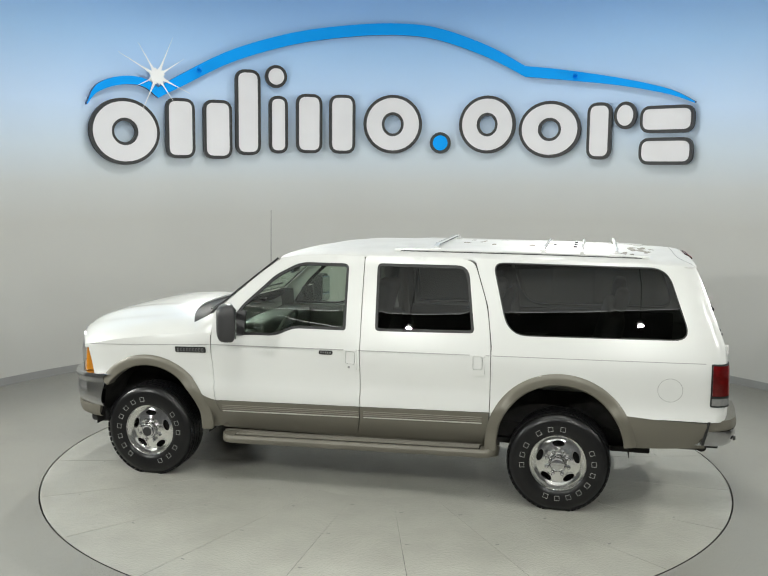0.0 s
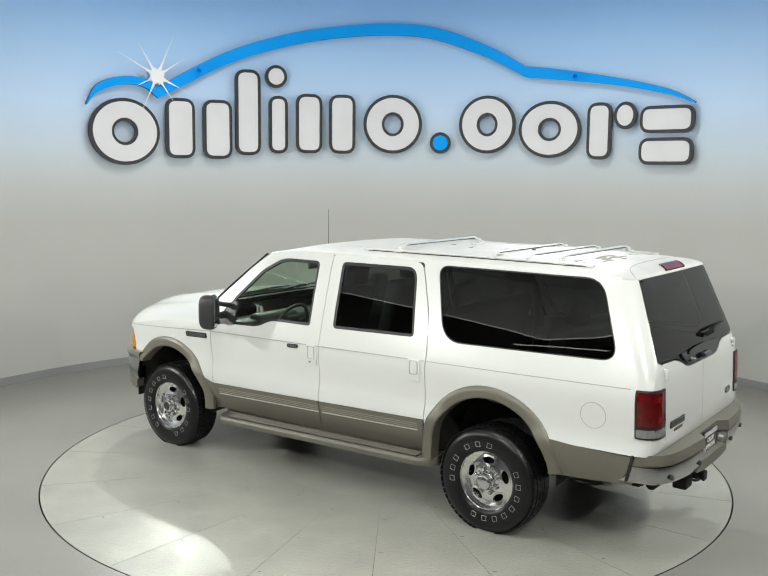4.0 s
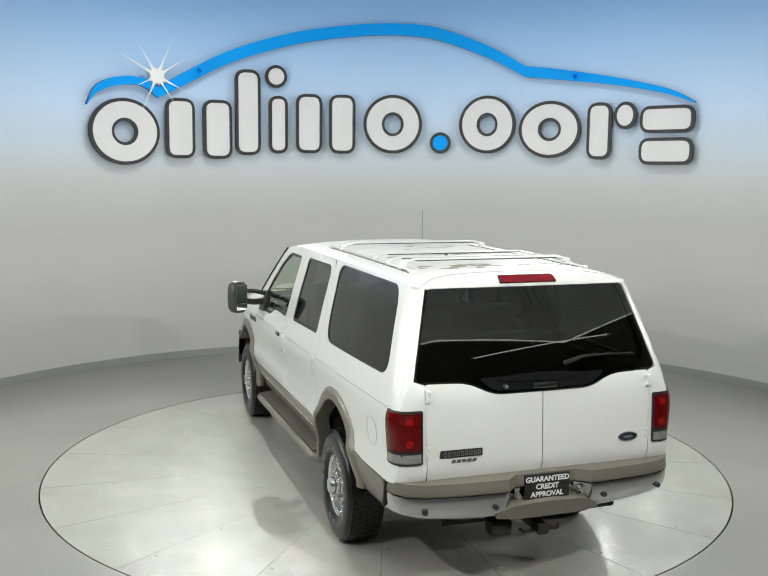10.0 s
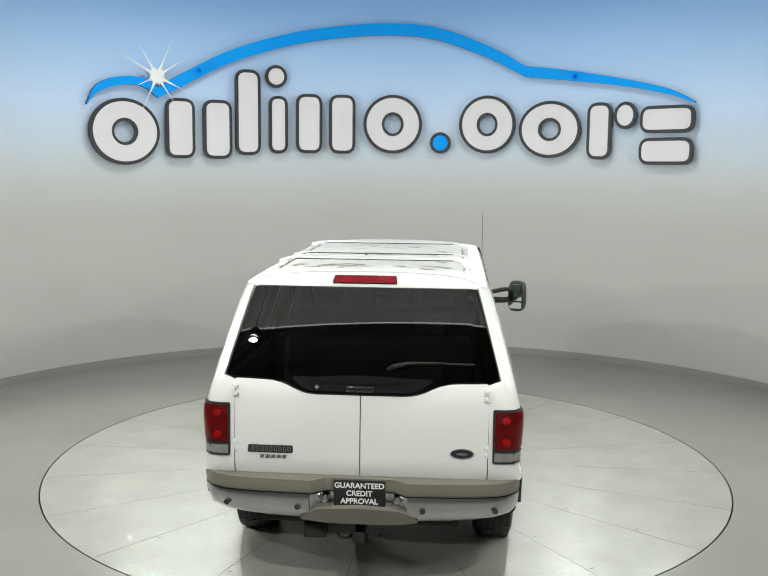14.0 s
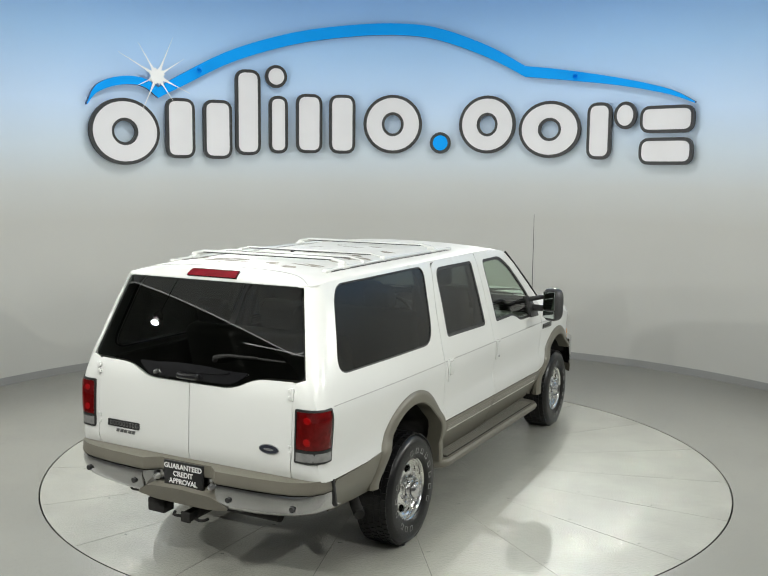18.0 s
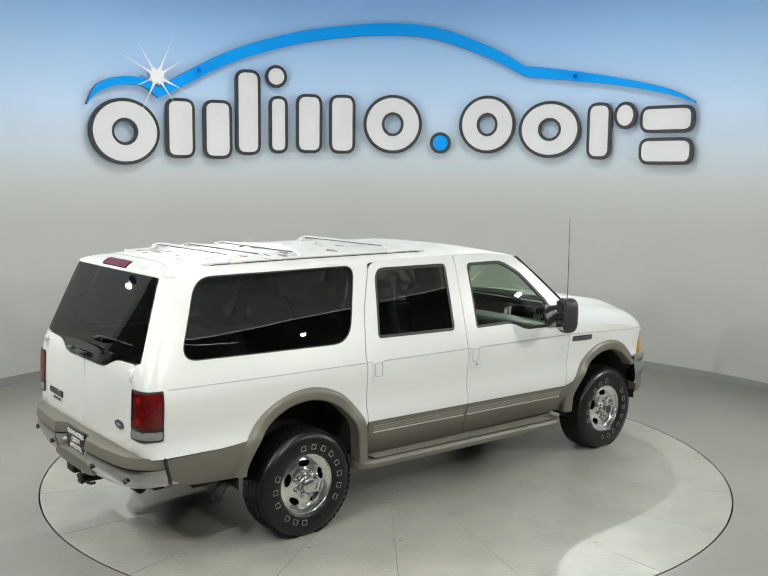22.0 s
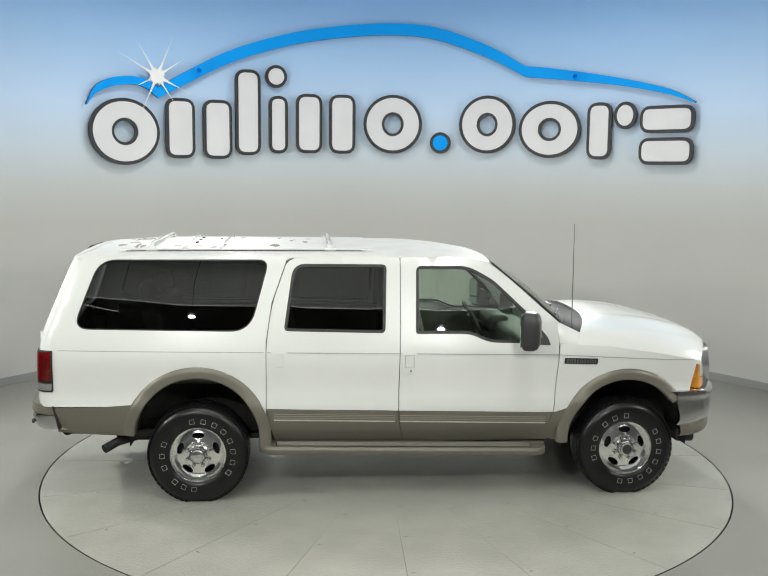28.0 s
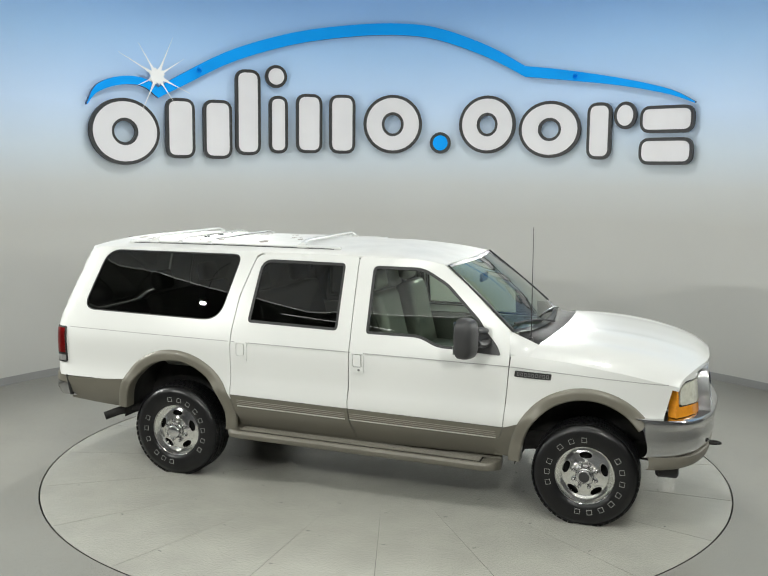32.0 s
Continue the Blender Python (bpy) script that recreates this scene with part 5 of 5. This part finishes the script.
def running_board(car, sg):
    def zt(x):
        return 0.456 - 0.021 * (x + 1.2)
    def sec(i, x):
        z = zt(x)
        e = min(1.0, (x + 1.27) / 0.13, (1.09 - x) / 0.13)
        k = math.sqrt(max(0.0, 1 - (1 - max(0.0, e)) ** 2))
        yo = 0.860 + 0.165 * k
        return [Vector((x, sg * y, zz)) for y, zz in ((0.80, z - 0.06), (0.80, z + 0.012), (0.825, z + 0.018), (0.845, z + 0.008), (0.855, z - 0.004), (min(yo - 0.012, yo - 0.045 * k), z - 0.006), (yo - 0.032 * k, z - 0.002),
                (yo - 0.014 * k, z - 0.005), (yo, z - 0.024), (yo - 0.002, z - 0.045), (yo - 0.016 * k, z - 0.066), (yo - 0.06 * k, z - 0.078))]
    xs = [-1.27, -1.268, -1.262, -1.25, -1.23, -1.2, -1.17, -1.14] + list(np.linspace(-1.05, 0.9, 14)) + [0.96, 0.99, 1.02, 1.05, 1.07, 1.082, 1.088, 1.09]
    b = part("running_board", sweep(xs, sec), TANPLASTIC, car, "tan plastic running board with ribbed tread")
    def lay(x0, x1, y0, y1, lo, hi, bevel=0.0):
        bm = bmesh.new()
        box(bm, x0, x1, min(sg * y0, sg * y1), max(sg * y0, sg * y1), lo, hi, bevel, 1)
        for v in bm.verts:
            v.co.z += zt(v.co.x)
        return bm
    # black sheet puts the shade between the ribs into colour
    part("groove_shade_sheet", lay(-1.13, 0.95, 0.858, 0.984, -0.0055, -0.0035), COWL, b, "dark sheet that shades the grooves between the tread ribs")
    for j in range(6):
        y = 0.864 + 0.0205 * j
        part("tread_rib", lay(-1.12, 0.94, y, y + 0.0110, -0.004, 0.008, 0.003), TANPLASTIC, b, "raised rubber tread rib")


def underbody(car):
    part("floor_pan", boxes((-2.80, 2.20, -0.46, 0.46, 0.44, 0.62), (-2.80, -2.33, -0.72, 0.72, 0.50, 0.62), (-1.12, 1.12, -0.86, 0.86, 0.48, 0.60), (1.0, 1.15, -0.90, 0.90, 0.50, 1.25)), UNDER, car)
    for cx, cz in (FRONT_ARCH, REAR_ARCH):
        for sg in (1, -1):
            bm = lathe([(0.52, sg * 0.50), (0.535, sg * 0.93)], 24, "y", (cx, 0, cz), a0=0.0 - 0.1, a1=pi + 0.1)
            bm2 = lathe([(0.02, sg * 0.50), (0.53, sg * 0.505)], 24, "y", (cx, 0, cz), bm, a0=-0.1, a1=pi + 0.1)
            part("wheel_well", bm2, UNDER, car)
    for x in (1.74, -1.74):
        bm = tube([(x, -0.75, 0.385), (x, 0.75, 0.385)], 0.05, 12)
        bmesh.ops.create_uvsphere(bm, u_segments=16, v_segments=10, radius=0.17, matrix=pose(x, 0.25 if x > 0 else 0, 0.385))
        part("axle", bm, UNDER, car)
    for sg in (1, -1):
        part("frame_rail", boxes((-2.75, 2.3, sg * 0.48 - 0.04, sg * 0.48 + 0.04, 0.44, 0.56)), UNDER, car)
        part("leaf_spring", boxes((-2.45, -1.05, sg * 0.56 - 0.035, sg * 0.56 + 0.035, 0.40, 0.45), bevel=0.01), UNDER, car)
        part("rocker_panel", boxes((-1.2, 1.1, sg * 0.85 - 0.03, sg * 0.85 + 0.03, 0.44, 0.56), bevel=0.01), TAN, car)
    part("fuel_tank", boxes((-2.75, -2.3, -0.35, 0.35, 0.40, 0.56), bevel=0.03), UNDER, car)


def seat_shape(w, x, y, z, tall, head=True):
    bm = bmesh.new()
    box(bm, x, x + 0.52, y - w / 2, y + w / 2, z, z + 0.17, 0.06, 4)
    box(bm, -0.07, 0.09, y - w / 2, y + w / 2, 0.0, tall, 0.06, 4, pose(x + 0.02, 0, z + 0.10, 0, -14, 0))
    if head:
        for yy in ([y] if w < 0.8 else [y - 0.42, y + 0.42]):
            box(bm, -0.05, 0.06, yy - 0.13, yy + 0.13, tall + 0.02, tall + 0.20, 0.045, 4, pose(x + 0.02, 0, z + 0.10, 0, -14, 0))
    return bm


def cabin(car):
    part("cabin_floor", boxes((-1.15, 1.1, -0.85, 0.85, 0.63, 0.66), (-2.32, -1.15, -0.47, 0.47, 0.63, 0.66), (-2.8, -2.32, -0.85, 0.85, 0.63, 0.66)), DASH, car)
    for y in (0.42, -0.42):
        part("front_seat", seat_shape(0.52, 0.07, y, 0.88, 0.66), LEATHER, car, "grey leather front seat with headrest")
    part("middle_bench", seat_shape(1.45, -1.05, 0, 0.88, 0.60), LEATHER, car, "grey leather bench seat")
    part("rear_bench", seat_shape(1.35, -2.05, 0, 0.88, 0.55), LEATHER, car, "grey leather bench seat")
    bm = bmesh.new()
    box(bm, 0.86, 1.18, -0.86, 0.86, 0.95, 1.265, 0.05, 4)
    box(bm, 0.80, 1.0, 0.16, 0.66, 1.16, 1.315, 0.05, 4)
    box(bm, 0.20, 0.9, -0.12, 0.12, 0.65, 1.02, 0.04, 3)
    part("dashboard", bm, DASH, car)
    m = pose(0.70, 0.40, 1.235, 0, 62, 0)
    bm = lathe([(0.19 + 0.016 * cos(k * pi / 4), 0.016 * sin(k * pi / 4)) for k in range(8)], 36, "z", closed=True)
    box(bm, -0.07, 0.07, -0.08, 0.08, -0.03, 0.02, 0.02, 2)
    box(bm, -0.02, 0.02, -0.18, 0.18, -0.015, 0.01, 0.008, 2)
    bmesh.ops.transform(bm, matrix=m, verts=bm.verts[:])
    tube([(0.72, 0.40, 1.22), (0.95, 0.40, 1.10)], 0.035, 10, bm)
    part("steering_wheel", bm, DASH, car)
    for sg in (1, -1):
        part("door_lining", boxes((-0.1, 1.05, sg * 0.90 - 0.025, sg * 0.90 + 0.025, 0.66, 1.27), (-1.15, -0.18, sg * 0.895 - 0.025, sg * 0.895 + 0.025, 0.66, 1.32), bevel=0.02), TRIMGREY, car)
        part("side_lining", boxes((-2.7, -1.2, sg * 0.86 - 0.025, sg * 0.86 + 0.025, 1.09, 1.34), bevel=0.02), TRIMGREY, car)
        part("belt_pillar", tube([(-0.13, sg * 0.86, 1.25), (-0.13, sg * 0.79, 1.6), (-0.13, sg * 0.70, 1.90)], 0.04, 8), TRIMGREY, car)
        part("seat_belt", tube([(-0.10, sg * 0.80, 1.72), (0.05, sg * 0.72, 1.30), (0.15, sg * 0.66, 1.0)], 0.02, 6, flat=0.2), SEAL, car)
        part("rear_pillar_lining", tube([(-1.24, sg * 0.85, 1.25), (-1.20, sg * 0.78, 1.6), (-1.11, sg * 0.69, 1.90)], 0.045, 8), TRIMGREY, car)
    def lining(t, v):
        p = roof_point(0.04 + 0.93 * t, v * 0.97)
        return Vector((p.x, p.y, min(p.z, 1.97) - 0.045))
    part("headliner", grid_sheet(20, 16, lining), TRIMGREY, car)
    part("rear_view_mirror", boxes((0.72, 0.75, -0.11, 0.11, 1.70, 1.77), bevel=0.01), BLACK, car)
    part("gate_lining", boxes((-2.93, -2.90, -0.75, 0.75, 0.66, 1.29)), TRIMGREY, car)


def rack(car):
    r = holder("roof_rack")
    r.parent = car
    def top(x, y):
        return roof_point((x + 2.72) / 3.40, y / 0.76).z
    for sg in (1, -1):
        rail = part("side_rail", tube([(x, sg * 0.632, top(x, 0.632) + 0.009) for x in np.linspace(-2.30, -0.42, 16)], 0.014, 8, flat=0.8), WHITE, r)
        # rail's shadow drawn as a black line, then a dark line inside
        part("rail_shade_line", tube([(x, sg * 0.648, top(x, 0.648) + 0.001) for x in np.linspace(-2.32, -0.40, 16)], 0.0065, 6, flat=0.6), SEAL, rail)
        part("rail_inner_line", tube([(x, sg * 0.612, top(x, 0.612) + 0.001) for x in np.linspace(-2.28, -0.44, 16)], 0.005, 6, flat=0.6), SEAL, rail)
        for x in (-2.33, -0.39):
            bm = bmesh.new()
            box(bm, x - 0.045, x + 0.045, sg * 0.632 - 0.02, sg * 0.632 + 0.02, top(x, 0.632) - 0.006, top(x, 0.632) + 0.018, 0.009, 3)
            part("rail_end", bm, WHITE, r)
    for x, wide in ((-0.69, True), (-1.56, False), (-1.86, False), (-2.12, True)):
        zb = 2.043 if wide else 2.034
        pts = [(x, y, zb - (0.022 if abs(y) > 0.6 else 0.0)) for y in np.linspace(-0.645, 0.645, 13)]
        bar = part("crossbar", tube(pts, 0.018 if wide else 0.010, 10, flat=0.65), WHITE, r)
        # shadow under the crossbar, drawn as a thin black line
        for dx in ((-0.017,) if wide else (-0.009,)):
            part("bar_shade_line", tube([(q[0] + dx, q[1], q[2] - 0.007) for q in pts[1:-1]], 0.0035, 6), SEAL, bar)
        for sg in (1, -1):
            bm = bmesh.new()
            z = top(x, 0.63)
            if wide:
                box(bm, x - 0.05, x + 0.05, sg * 0.632 - 0.024, sg * 0.632 + 0.024, z - 0.004, z + 0.026, 0.012, 3)
                box(bm, x - 0.022, x + 0.022, sg * 0.62 - 0.03, sg * 0.62 + 0.03, z + 0.018, z + 0.045, 0.012, 3)
            else:
                box(bm, x - 0.016, x + 0.016, sg * 0.632 - 0.018, sg * 0.632 + 0.018, z - 0.004, z + 0.036, 0.008, 3)
            part("rack_foot", bm, WHITE, r)
    for x, y in ((-1.80, 0.23), (-1.80, 0.02), (-1.80, -0.03), (-1.80, -0.24), (-1.80, -0.29), (-1.63, 0.1)):
        part("rack_clip", boxes((x - 0.014, x + 0.014, y - 0.011, y + 0.011, top(x, y) - 0.004, 2.030), bevel=0.004), BLACK, r)
    # worn patches where the paint has come off
    def roof_fn(u, v):
        return roof_point((u + 2.72) / 3.40, v / 0.74)
    roof_fn.out = lambda p: Vector((0, 0, 1))
    rnd = random.Random(5)
    for i in range(34):
        x, y = rnd.uniform(-2.40, -2.16) if i < 20 else rnd.uniform(-2.05, -0.75), rnd.uniform(-0.52, 0.52)
        a, b = rnd.uniform(0.02, 0.05), rnd.uniform(0.03, 0.10)
        poly = [(x + a * rnd.uniform(0.5, 1.1) * cos(k * pi / 5), y + b * rnd.uniform(0.5, 1.1) * sin(k * pi / 5)) for k in range(10)]
        part("bare_patch", skinned(poly, roof_fn, depth=0.0, off=0.0015, step=0.05, edge=0.03), PEEL, car, "grey patch of peeled roof paint")
    bm = tube([(1.290, -0.841, 1.34), (1.290, -0.841, 1.385)], [0.022, 0.014], 12)
    tube([(1.290, -0.841, 1.38), (1.284, -0.841, 2.225)], [0.0042, 0.0022], 8, bm)
    part("antenna", bm, BLACK, car, "thin black whip antenna")


def build_car():
    car = holder("large_suv")
    tagged(car, "white long-wheelbase SUV with tan lower body on the turntable", "car")
    for sg in (1, -1):
        doors(car, sg)
        quarter(car, sg)
        fender(car, sg)
        running_board(car, sg)
    roof_and_glass(car)
    tailgate(car)
    bumpers(car)
    nose_parts(car)
    M = wheel_mesh()
    wheel(car, M, 1.741, 1, True, 284)
    wheel(car, M, 1.741, -1, True, 124)
    wheel(car, M, -1.741, 1, False, 133)
    wheel(car, M, -1.741, -1, False, 56)
    underbody(car)
    cabin(car)
    rack(car)
    return car


build_room()
build_lamps()
build_sign()
table = build_turntable()
car = build_car()


def motions():
    turn = [75.39, 63.77, 52.13, 40.52, 28.98, 17.40, 5.81, -5.78, -17.28, -28.78, -40.36, -51.88, -63.33, -74.89, -86.48, -98.02, -109.57]
    rows = [(2.0 * i, a) for i, a in enumerate(turn)]
    walk(table, [(t, pose(0, 0, 0, 0, 0, a)) for t, a in rows])
    walk(car, [(t, pose(0, 0, 0, 0, 0, a) @ pose(0.04, 0.153, 0, 0, 0, 91.7)) for t, a in rows])


motions()
